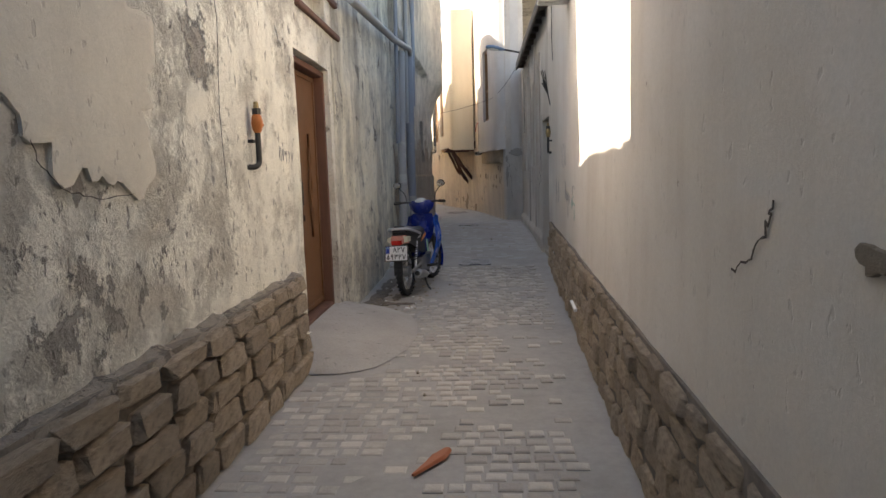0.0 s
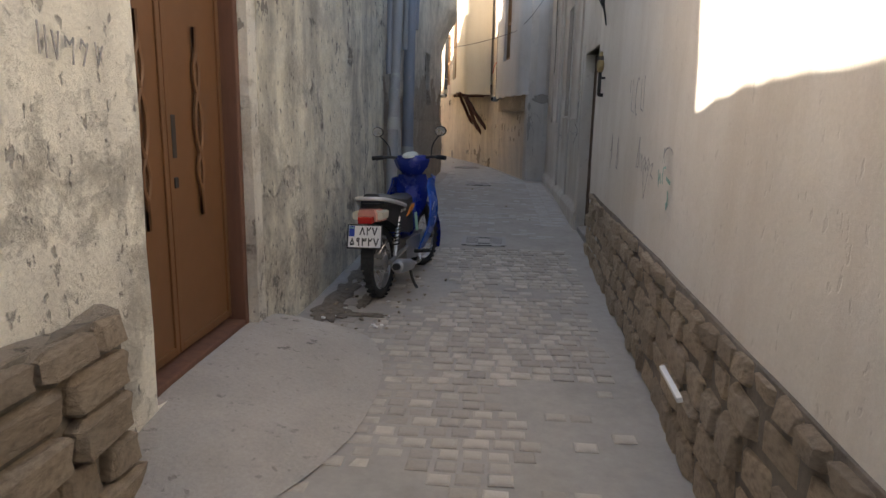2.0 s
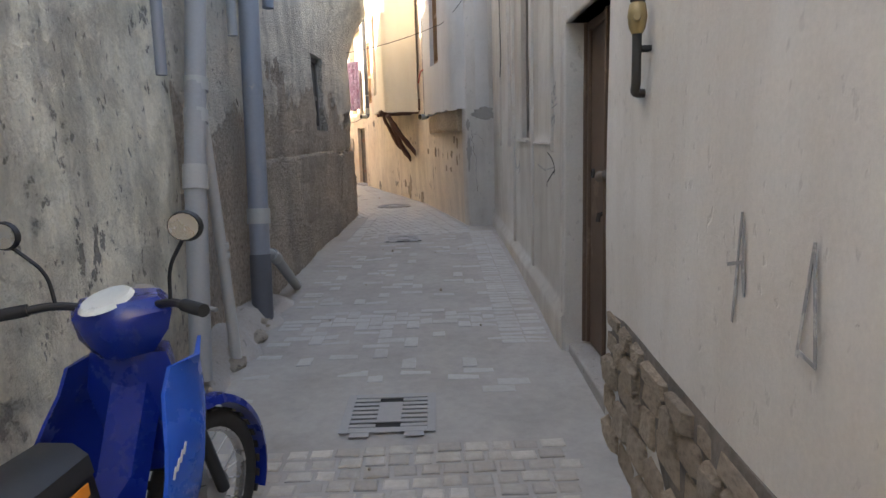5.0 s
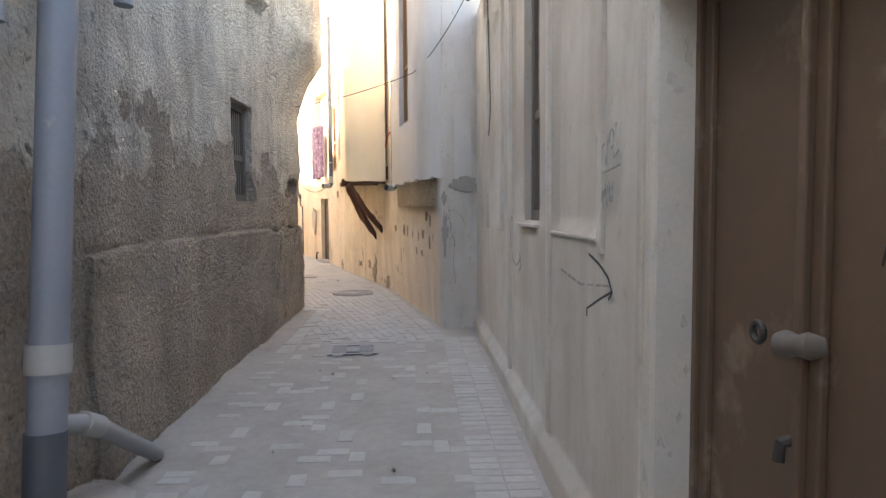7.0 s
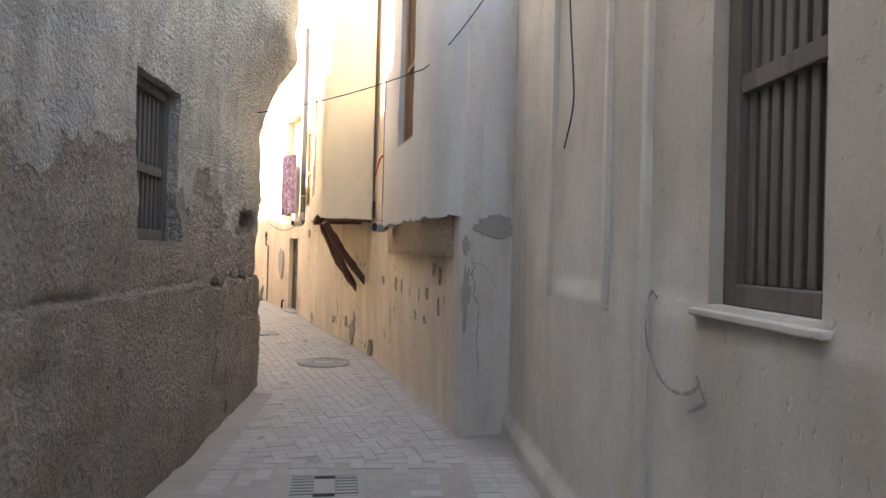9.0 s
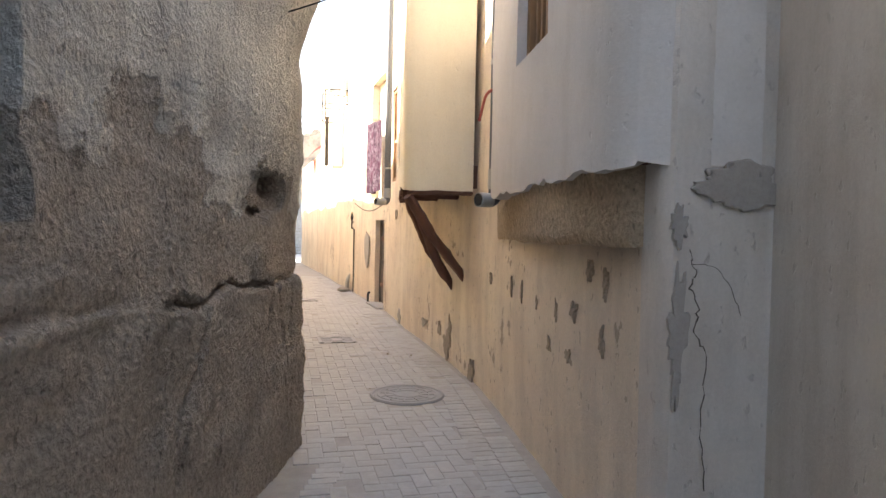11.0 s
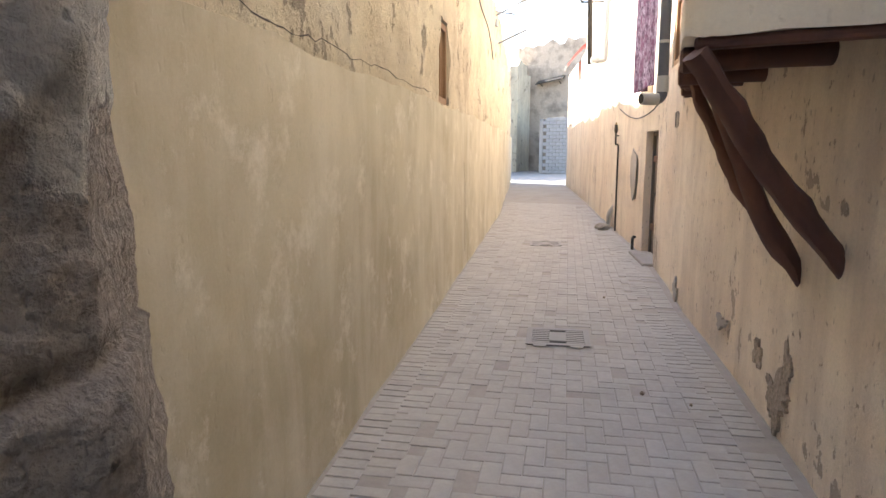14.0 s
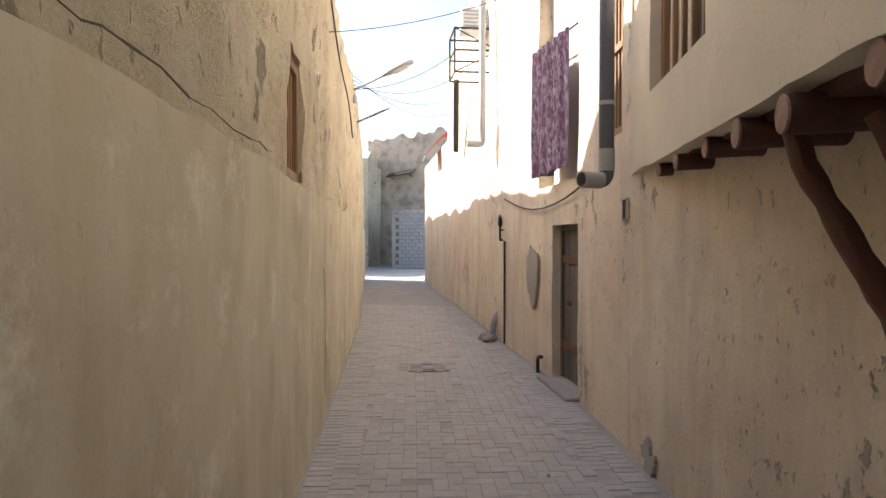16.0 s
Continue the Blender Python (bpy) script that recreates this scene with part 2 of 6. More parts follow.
M_BLUE = paint("glossy_blue_plastic", (0.004, 0.018, 0.20), (0.01, 0.02, 0.13), 0.24)
M_BLUEL = paint("bright_blue_plastic", (0.012, 0.085, 0.46), (0.02, 0.07, 0.3), 0.24)
M_CHROME = paint("chrome_metal", (0.6, 0.6, 0.6), (0.4, 0.38, 0.36), 0.25, 1.0)
M_ALU = paint("cast_aluminium", (0.36, 0.36, 0.36), (0.2, 0.19, 0.18), 0.5, 0.8)
M_SILVER = paint("silver_grab_rail", (0.52, 0.52, 0.52), (0.4, 0.4, 0.4), 0.4, 0.5)
M_RED = paint("red_lens", (0.45, 0.02, 0.015), (0.4, 0.03, 0.02), 0.2)
M_PINK = paint("pale_red_lens", (0.50, 0.23, 0.19), (0.5, 0.3, 0.25), 0.2)
M_CLEAR = paint("cream_lens", (0.56, 0.52, 0.42), (0.5, 0.46, 0.38), 0.2)
M_WHITE = paint("white_plate_enamel", (0.72, 0.72, 0.72), (0.62, 0.61, 0.6), 0.4)
M_PLATEB = paint("plate_blue", (0.02, 0.06, 0.35), (0.02, 0.06, 0.3), 0.4)
M_INK = paint("black_ink", (0.02, 0.02, 0.022), (0.05, 0.05, 0.05), 0.7)
M_GREYINK = paint("faded_grey_ink", (0.27, 0.26, 0.25), (0.45, 0.43, 0.40), 0.85, 0.0, 0.5, 14.0)
M_TEAL = paint("teal_spray", (0.20, 0.36, 0.31), (0.42, 0.47, 0.43), 0.8, 0.0, 0.55, 12.0)
M_DECAL = paint("orange_decal", (0.75, 0.25, 0.02), (0.7, 0.3, 0.05), 0.35)
M_MINT = paint("pale_green_decal", (0.3, 0.55, 0.4), (0.3, 0.5, 0.4), 0.35)
M_TANK = paint("faded_red_plastic", (0.42, 0.07, 0.045), (0.34, 0.08, 0.06), 0.5)
M_CABLE = paint("black_cable", (0.02, 0.02, 0.02), (0.04, 0.04, 0.04), 0.6)
M_LAMP = paint("grey_lamp_housing", (0.30, 0.32, 0.34), (0.22, 0.22, 0.22), 0.45)
M_LAMPB = paint("blue_lamp_housing", (0.12, 0.19, 0.30), (0.1, 0.14, 0.2), 0.45)
M_GLASS = paint("milky_lamp_glass", (0.6, 0.6, 0.55), (0.5, 0.5, 0.45), 0.25)
M_LITTER = paint("orange_brown_litter", (0.38, 0.12, 0.05), (0.24, 0.08, 0.04), 0.7)
M_PAPER = paint("white_paper", (0.75, 0.73, 0.70), (0.6, 0.57, 0.52), 0.8)


def cloth_material():
    m, t, b, co = nodes_of("purple_patterned_cloth", 0.95)
    v = noise_of(t, co, 26, 4, 0.7, (1, 1, 0.5))
    w = noise_of(t, co, 5, 4, 0.6)
    col = mix(t, ramp(t, v, 0.42, 0.6), (0.035, 0.01, 0.03), (0.19, 0.14, 0.19))
    col = mix(t, ramp(t, w, 0.45, 0.65), col, (0.07, 0.014, 0.045))
    t.links.new(col, b.inputs["Base Color"])
    bump(t, b, ((v, 1.0),), 0.6, 0.01)
    return m


M_CLOTH = cloth_material()


# ---- mesh helpers ----
def mesh_of(name, bm, material, smooth=False):
    bmesh.ops.recalc_face_normals(bm, faces=bm.faces)
    me = bpy.data.meshes.new(name)
    bm.to_mesh(me)
    bm.free()
    me.materials.append(material)
    if smooth:
        me.polygons.foreach_set("use_smooth", [True] * len(me.polygons))
        me.set_sharp_from_angle(angle=radians(45))
    return me


def part(name, bm, material, parent=None, label="", smooth=False):
    ob = new(name, mesh_of(name, bm, material, smooth))
    if parent is not None:
        ob.parent = parent
    if label:
        tagged(ob, label)
    return ob


def thing(name, label, category, m=None, group="", kind=""):
    ob = new(name)
    ob.empty_display_size = 0.1
    ob.matrix_world = m or Matrix()
    return tagged(ob, label, category, group, kind)


def box(bm, x0, x1, y0, y1, z0, z1, bevel=0.0, m=None):
    vs = bmesh.ops.create_cube(bm, size=1.0)["verts"]
    bmesh.ops.transform(bm, verts=vs, matrix=Matrix.Translation(((x0 + x1) / 2, (y0 + y1) / 2, (z0 + z1) / 2)) @ Matrix.Diagonal((x1 - x0, y1 - y0, z1 - z0, 1)))
    if bevel:
        es = list({e for v in vs for e in v.link_edges})
        out = bmesh.ops.bevel(bm, geom=es, offset=bevel, segments=2, affect="EDGES", profile=0.5)
        vs = list({v for f in out["faces"] for v in f.verts} | {v for v in vs if v.is_valid})
    if m is not None:
        bmesh.ops.transform(bm, verts=[v for v in vs if v.is_valid], matrix=m)
    return bm


def block(*a, bevel=0.0, m=None):
    return box(bmesh.new(), *a, bevel=bevel, m=m)


def tube(pts, r, n=12, bm=None, caps=True, squash=1.0):
    """A round bar along points; r is a radius or one for each point."""
    bm = bm or bmesh.new()
    pts = [Vector(p) for p in pts]
    rs = r if isinstance(r, (list, tuple)) else [r] * len(pts)
    rings = []
    up = None
    for i, p in enumerate(pts):
        d = (pts[min(i + 1, len(pts) - 1)] - pts[max(i - 1, 0)]).normalized()
        if up is None:
            up = Vector((0, 0, 1)) if abs(d.z) < 0.9 else Vector((1, 0, 0))
        a = d.cross(up).normalized()
        b = a.cross(d).normalized()
        up = b
        rings.append([bm.verts.new(p + (a * math.cos(k * math.tau / n) + b * math.sin(k * math.tau / n) * squash) * rs[i]) for k in range(n)])
    for r0, r1 in zip(rings, rings[1:]):
        for k in range(n):
            bm.faces.new((r0[k], r0[(k + 1) % n], r1[(k + 1) % n], r1[k]))
    if caps:
        bm.faces.new(rings[0][::-1])
        bm.faces.new(rings[-1])
    return bm


def bend(pts, r=0.08, n=5):
    """Round the inner corners of a polyline."""
    pts = [Vector(p) for p in pts]
    out = [pts[0]]
    for a, b, c in zip(pts, pts[1:], pts[2:]):
        d0, d1 = (a - b), (c - b)
        q = min(r, d0.length * 0.45, d1.length * 0.45)
        p0, p1 = b + d0.normalized() * q, b + d1.normalized() * q
        for i in range(n + 1):
            u = i / n
            out.append(p0 * (1 - u) ** 2 + b * 2 * u * (1 - u) + p1 * u * u)
    return out + [pts[-1]]


def sag(a, b, drop, n=14):
    a, b = Vector(a), Vector(b)
    return [a.lerp(b, i / n) - Vector((0, 0, drop * 4 * (i / n) * (1 - i / n))) for i in range(n + 1)]


def ring_tube(R, r, n=28, k=8, bm=None, squash=1.0, m=None):
    """A torus round the local y axis."""
    bm = bm or bmesh.new()
    rings = []
    for i in range(n):
        a = i * math.tau / n
        d = Vector((math.cos(a), 0, math.sin(a)))
        ring = []
        for j in range(k):
            b = j * math.tau / k
            p = d * (R + r * math.cos(b)) + Vector((0, r * squash * math.sin(b), 0))
            ring.append(bm.verts.new(m @ p if m else p))
        rings.append(ring)
    for i in range(n):
        r0, r1 = rings[i], rings[(i + 1) % n]
        for j in range(k):
            bm.faces.new((r0[j], r0[(j + 1) % k], r1[(j + 1) % k], r1[j]))
    return bm


def loft(sections, bm=None, caps=True):
    """Skin between closed sections with the same number of points."""
    bm = bm or bmesh.new()
    rings = [[bm.verts.new(p) for p in s] for s in sections]
    for r0, r1 in zip(rings, rings[1:]):
        for k in range(len(r0)):
            bm.faces.new((r0[k], r0[(k + 1) % len(r0)], r1[(k + 1) % len(r0)], r1[k]))
    if caps:
        bm.faces.new(rings[0][::-1])
        bm.faces.new(rings[-1])
    return bm


def extrude_outline(pts, depth, axis="y"):
    """A flat outline in (a, z) pulled to a slab that is centred on the other axis."""
    lo = [Vector((p[0], -depth / 2, p[1])) for p in pts]
    hi = [Vector((p[0], depth / 2, p[1])) for p in pts]
    return loft([lo, hi])


def fbm(p, scale, octaves=4):
    return noise.fractal(Vector(p) * scale, 0.8, 2.0, octaves)


def ground_z(y):
    s = min(1.0, max(0.0, (y - 7.0) / 8.0))
    return 0.01 + 0.16 * s * s * (3 - 2 * s)


class Line:
    """A plan line of corners, walked by length; face +1 looks to its left side, -1 to its right."""

    def __init__(self, pts, face):
        self.p = [Vector((*q, 0)) for q in pts]
        self.face = face
        self.s = [0.0]
        for a, b in zip(self.p, self.p[1:]):
            self.s.append(self.s[-1] + (b - a).length)
        self.length = self.s[-1]

    def at(self, s):
        for i in range(len(self.p) - 1):
            if s <= self.s[i + 1] or i == len(self.p) - 2:
                d = (self.p[i + 1] - self.p[i]).normalized()
                return self.p[i] + d * (s - self.s[i]), Vector((-d.y, d.x, 0)) * self.face, d

    def normal(self, s, r=0.3):
        return (self.at(max(0, s - r))[1] + self.at(min(self.length, s + r))[1]).normalized()

    def of_y(self, y):
        for i in range(len(self.p) - 1):
            a, b = self.p[i], self.p[i + 1]
            if y <= b.y or i == len(self.p) - 2:
                return self.s[i] + (y - a.y) / (b.y - a.y) * (b - a).length

    def place(self, s, z, out=0.0):
        p, n, d = self.at(s)
        return Vector((p.x, p.y, z)) + n * out

    def stand(self, s, z, out=0.0):
        """A local frame on the wall: x along it, y into it, z up."""
        p, n, d = self.at(s)
        x = d if self.face < 0 else -d
        return Matrix.Translation(self.place(s, z, out)) @ Matrix(((x.x, -n.x, 0, 0), (x.y, -n.y, 0, 0), (0, 0, 1, 0), (0, 0, 0, 1)))


def wall(name, line, z0, z1, thick, material, openings=(), amp=0.012, step=0.16, relief=None, top=None, label="", scale=0.8, fine=None):
    """A thick wall along a line with openings (s0, s1, low, high); relief(s, z) moves the face in or out."""
    ss = set(np.linspace(0, line.length, max(2, int(line.length / step) + 1)).round(4)) | {round(v, 4) for v in line.s}
    zs = set(np.linspace(z0, z1, max(2, int((z1 - z0) / step) + 1)).round(4))
    if fine:
        ss |= set(np.arange(fine[0], fine[1], fine[4]).round(4))
        zs |= set(np.arange(fine[2], fine[3], fine[4]).round(4))
    for a, b, c, d in openings:
        ss = {v for v in ss if min(abs(v - a), abs(v - b)) > 0.03} | {round(a, 4), round(b, 4)}
        zs = {v for v in zs if min(abs(v - c), abs(v - d)) > 0.03} | {round(c, 4), round(d, 4)}
    ss, zs = sorted(ss), sorted(zs)
    ss = [v for v in ss if 0 <= v <= line.length + 1e-3]
    zs = [v for v in zs if z0 <= v <= z1]
    bm = bmesh.new()
    F, B = {}, {}

    def vert(i, j, back):
        store = B if back else F
        if (i, j) not in store:
            s, z = ss[i], zs[j]
            zz = z
            if top and j == len(zs) - 1:
                zz = top(s)
            elif top:
                zz = min(z, top(s))
            n = line.normal(s)
            p = line.place(s, zz)
            if back:
                p = p - n * thick
            else:
                out = amp * fbm(p + Vector((31, 7, 3)), scale) + (relief(s, zz, p) if relief else 0.0)
                p = p + n * out
            store[i, j] = bm.verts.new(p)
        return store[i, j]

    def solid(i, j):
        if i < 0 or j < 0 or i >= len(ss) - 1 or j >= len(zs) - 1:
            return False
        sm, zm = (ss[i] + ss[i + 1]) / 2, (zs[j] + zs[j + 1]) / 2
        return not any(a < sm < b and c < zm < d for a, b, c, d in openings)

    def face(*v):
        try:
            bm.faces.new(v)
        except ValueError:
            pass

    for i in range(len(ss) - 1):
        for j in range(len(zs) - 1):
            if not solid(i, j):
                continue
            face(vert(i, j, 0), vert(i + 1, j, 0), vert(i + 1, j + 1, 0), vert(i, j + 1, 0))
            face(vert(i, j, 1), vert(i, j + 1, 1), vert(i + 1, j + 1, 1), vert(i + 1, j, 1))
            for di, dj, a, b in ((-1, 0, (i, j), (i, j + 1)), (1, 0, (i + 1, j), (i + 1, j + 1)), (0, -1, (i, j), (i + 1, j)), (0, 1, (i, j + 1), (i + 1, j + 1))):
                if not solid(i + di, j + dj):
                    face(vert(*a, 0), vert(*b, 0), vert(*b, 1), vert(*a, 1))
    bmesh.ops.dissolve_degenerate(bm, dist=1e-5, edges=bm.edges)
    ob = part(name, bm, material, None, "", True)
    return tagged(ob, label or name.replace("_", " "), "wall", "", "structure")


# ---- the setting ----
LEFT = Line([(-1.42, -6.0), (-1.40, 3.5)], -1)
LEFT_LOW = Line([(-1.40, 3.5), (-1.40, 6.15)], -1)
LEFT_MID = Line([(-1.40, 6.15), (-1.39, 10.3)], -1)
LEFT_HIGH = Line([(-1.39, 10.3), (-1.39, 12.0), (-1.34, 17.45), (-1.36, 18.0), (-1.62, 18.22)], -1)
YELLOW = Line([(-1.70, 17.6), (-3.68, 23.27), (-6.5, 31.2), (-7.3, 33.2), (-11.2, 43.2)], -1)
RIGHT = Line([(0.42, -6.0), (0.71, 2.67), (1.00, 9.45)], 1)
FACADE = Line([(1.03, 10.55), (1.05, 16.34)], 1)
RETURN = Line([(1.10, 16.27), (0.72, 16.16), (0.64, 16.15), (0.60, 16.20), (0.575, 16.36)], 1)
SLANT = Line([(0.60, 16.28), (0.47, 16.94), (0.06, 19.06), (-0.12, 19.92), (-0.53, 21.3), (-1.30, 23.6), (-2.03, 26.0), (-3.24, 29.1), (-5.9, 36.0)], 1)
SLANT_LOW = Line([(-5.9, 36.0), (-8.3, 42.0)], 1)


def build_ground():
    ys = sorted(set(np.linspace(-7, 62, 140).round(3)) | {-400.0, -60.0, 120.0, 1500.0})
    xs = [-900.0, -40.0, -20.0, -12.0, -8.0, -5.0, -3.0, -1.6, -0.5, 0.5, 1.6, 5.0, 40.0, 900.0]
    bm = bmesh.new()
    grid = [[bm.verts.new((x, y, ground_z(y) - 0.004)) for x in xs] for y in ys]
    for r0, r1 in zip(grid, grid[1:]):
        for a, b, c, d in zip(r0, r0[1:], r1[1:], r1):
            bm.faces.new((a, b, c, d))
    ob = part("ground", bm, M_DUST)
    return tagged(ob, "dusty sand-filled alley ground between old walls", "ground", "", "structure")


GROUND = build_ground()


def ragged(base, amp, scale, seed):
    return lambda s: base + amp * fbm((s, seed, 0), scale)


# Left side: cream wall with a door, then a higher grey one that ends at the corner
wall("wall_left_near", LEFT, -0.1, 5.8, 0.4, M_LEFT, amp=0.02, label="flaking cream plaster wall above a stone plinth")
d0, d1 = LEFT_LOW.of_y(4.87), LEFT_LOW.of_y(6.02)
wall("wall_left_door", LEFT_LOW, -0.1, 3.3, 0.4, M_LEFT, [(d0, d1, 0.2, 2.42), (LEFT_LOW.of_y(5.15), LEFT_LOW.of_y(5.95), 2.78, 3.05)], amp=0.015,
     top=lambda s: 3.27 + 0.07 * fbm((s, 3, 0), 2.0), label="cream plaster wall pierced by a brown metal door")


def groove(p, z, pts, width):
    """How deep a point lies in a jagged crack along (y, z) corners, 0 to 1."""
    best = 0.0
    q = Vector((p.y + 0.022 * fbm((p.y, z, 1), 9), z + 0.022 * fbm((p.y, z, 7), 9), 0))
    for a, b in zip(pts, pts[1:]):
        a, b = Vector((*a, 0)), Vector((*b, 0))
        u = min(1.0, max(0.0, (q - a).dot(b - a) / (b - a).length_squared))
        best = max(best, 1 - (q - a.lerp(b, u)).length / width)
    return best


COAT_EDGE = ([11.5, 15.6, 16.15, 16.4, 16.52, 16.78, 16.94, 17.48, 18.3], [1.36, 1.38, 1.34, 1.31, 1.315, 1.39, 1.335, 1.335, 1.37])
WALL_CRACKS = ([(16.43, 1.30), (16.40, 1.15), (16.37, 1.07), (16.28, 0.94), (16.22, 0.6)], [(17.45, 1.32), (17.55, 1.12), (17.62, 1.0), (17.60, 0.75), (17.64, 0.4)], [(17.78, 1.34), (17.74, 1.1), (17.76, 0.95), (17.70, 0.8), (17.74, 0.5)], [(17.62, 1.0), (17.42, 0.92), (17.36, 0.8)], [(16.15, 1.33), (16.5, 1.32), (16.78, 1.40), (16.94, 1.345)], [(16.94, 1.345), (17.1, 1.37), (17.3, 1.335), (17.6, 1.35)])


def left_relief(s, z, p):
    """The lower coat stands proud under a broken edge; a hollow and cracks near the corner, whose head swells outwards."""
    edge = float(np.interp(p.y, *COAT_EDGE)) + 0.03 * fbm((p.y, 1.0, 0), 6.0)
    out = 0.0
    if p.y > 12.0:
        out += 0.028 if z < edge else 0.0
        out -= 0.035 * max(0.0, 1 - abs(z - edge - 0.015) / 0.035) * max(0.0, fbm((p.y, z, 5), 4.0) + 0.2)
    if p.y > 15.7 and z > 2.75:
        k = min(1.0, (p.y - 15.7) / 1.3)
        out += 0.36 * k * min(1.0, (z - 2.75) / 0.95) ** 1.7
        out += 0.012 * k * math.sin(11 * z + 9 * p.y + 3 * fbm(p, 2.0))
    if 9.0 < p.y < 15.7 and z > 3.7:
        out += 0.12
    if z < 2.4:
        out += 0.014 * fbm(p, 5.0)
    if p.y > 15.9 and 0.3 < z < 2.4:
        out += 0.006 * fbm(p, 16.0) + 0.004 * fbm(p, 34.0)
        for pts in WALL_CRACKS:
            out -= 0.05 * min(1.0, 2.0 * max(0.0, groove(p, z, pts, 0.017)))
        w = 0.55 * fbm((p.y, z, 2), 5.0)
        bowl = 1 + w - math.hypot((p.y - 17.24) / 0.34, (z - 1.85) / 0.155)
        deep = 1 + w - math.hypot((p.y - 17.42) / 0.15, (z - 1.935) / 0.065)
        slit = 1 + w - math.hypot((p.y - 17.20) / 0.16, (z - 1.755) / 0.035)
        socket = 1 + w - math.hypot((p.y - 17.30) / 0.05, (z - 1.16) / 0.07)
        out -= 0.05 * min(1.0, max(0.0, bowl) * 12) + 0.12 * min(1.0, max(0.0, deep) * 4) + 0.08 * min(1.0, max(0.0, slit) * 4) + 0.07 * min(1.0, max(0.0, socket) * 4)
    return out


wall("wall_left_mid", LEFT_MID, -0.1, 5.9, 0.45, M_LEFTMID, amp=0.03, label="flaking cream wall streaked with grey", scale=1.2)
wo = (LEFT_HIGH.of_y(14.66), LEFT_HIGH.of_y(15.36), 1.67, 2.63)
wall("wall_left_far", LEFT_HIGH, -0.1, 5.9, 0.45, M_GREY, [wo], amp=0.035, step=0.085, relief=left_relief, label="grey cement wall in worn coats, coved out at its corner", scale=1.4,
     fine=(LEFT_HIGH.of_y(16.05), LEFT_HIGH.of_y(17.98), 0.45, 2.25, 0.015))


def yellow_relief(s, z, p):
    edge = 2.13 + 0.05 * fbm((s, 2.0, 0), 0.9)
    return 0.05 if z < edge else -0.01


yw = (YELLOW.of_y(23.05), YELLOW.of_y(23.65), 2.13, 2.95)
wall("wall_yellow_low", YELLOW, -0.1, 2.12, 0.45, M_YELLOW, amp=0.02, step=0.2, relief=lambda s, z, p: 0.05, top=lambda s: 2.10 + 0.05 * fbm((s, 2.0, 0), 0.9), label="smooth yellow plaster lower wall")
wall("wall_yellow_high", YELLOW, 2.02, 5.7, 0.40, M_MUD, [yw], amp=0.05, step=0.12, top=lambda s: 4.5 + 0.95 * min(1.0, max(0.0, (9.0 - s) / 1.2)) + 0.2 * fbm((s, 4.0, 0), 0.5), label="rough straw mud plaster upper wall", scale=2.0)

# Right side: white wall over a stone plinth, door, facade with panels, then the slanting ochre wall
wall("wall_right_near", RIGHT, -0.1, 3.9, 0.4, M_RIGHT, amp=0.012, label="smooth off-white plaster wall above a stone plinth")
fo = lambda a, b: (FACADE.of_y(a), FACADE.of_y(b))
FWIN = (*fo(12.50, 13.05), 1.50, 3.1)


def facade_relief(s, z, p):
    y = p.y
    out = 0.0
    if z < 0.34:
        out += 0.045
    if (11.18 < y < 12.02 or 14.0 < y < 14.83) and 1.47 < z < 3.3:
        out -= 0.03
    if (12.12 < y < 13.42) and 1.47 < z < 3.4:
        out -= 0.02
    return out


wall("wall_right_facade", FACADE, -0.1, 3.85, 0.4, M_FACADE, [FWIN], amp=0.006, step=0.05, relief=facade_relief, label="painted grey-white facade with recessed panels")
wall("wall_right_head", Line([(1.03, 9.45), (1.03, 10.55)], 1), 2.2, 3.85, 0.4, M_FACADE, amp=0.006, label="plaster wall above a brown double door")
wall("wall_right_return", RETURN, -0.1, 6.4, 0.04, M_RETURN, amp=0.014, step=0.06, label="white plaster corner with cracks")
DOOR3 = (SLANT.of_y(25.86), SLANT.of_y(26.76), 0.18, 1.90)
WIN3 = (SLANT.of_y(24.58), SLANT.of_y(25.12), 2.56, 4.2)
WIN4 = (SLANT.of_y(25.9), SLANT.of_y(27.3), 2.35, 4.8)
wall("wall_right_slant", SLANT, -0.1, 6.6, 0.2, M_OCHRE, [DOOR3, WIN3, WIN4], amp=0.02, step=0.16, label="peeling ochre plaster wall")
wall("wall_right_end", SLANT_LOW, -0.1, 4.4, 0.45, M_OCHRE, amp=0.02, step=0.3, label="stained plaster wall at the alley's far end")
# Unseen wall, added behind the starting point to close off the alley.
wall("wall_behind", Line([(2.0, -5.8), (-2.4, -5.8)], -1), -0.1, 4.5, 0.3, M_RIGHT, label="unseen plain wall added to close the alley behind the start")


def slab_roof(name, pts, z, th, material, label):
    lo = [Vector((x, y, z)) for x, y in pts]
    hi = [Vector((x, y, z + th)) for x, y in pts]
    return tagged(part(name, loft([lo, hi]), material), label, "roof", "", "structure")


# Houses behind the walls are solid up to their roofs
slab_roof("roof_left", [(-1.85, 6.2), (-6.0, 6.2), (-6.0, 17.5), (-1.95, 17.5)], 5.7, 0.15, M_MUD, "flat mud roof of the house at the corner")
slab_roof("roof_right", [(1.45, -6), (6, -6), (6, 15.4), (1.45, 15.4)], 3.7, 0.12, M_MUD, "flat mud roof behind the white wall")
slab_roof("roof_slant", [(1.2, 15.9), (6, 15.9), (2.0, 36), (-5.3, 36)], 6.4, 0.15, M_MUD, "flat mud roof of the ochre house")


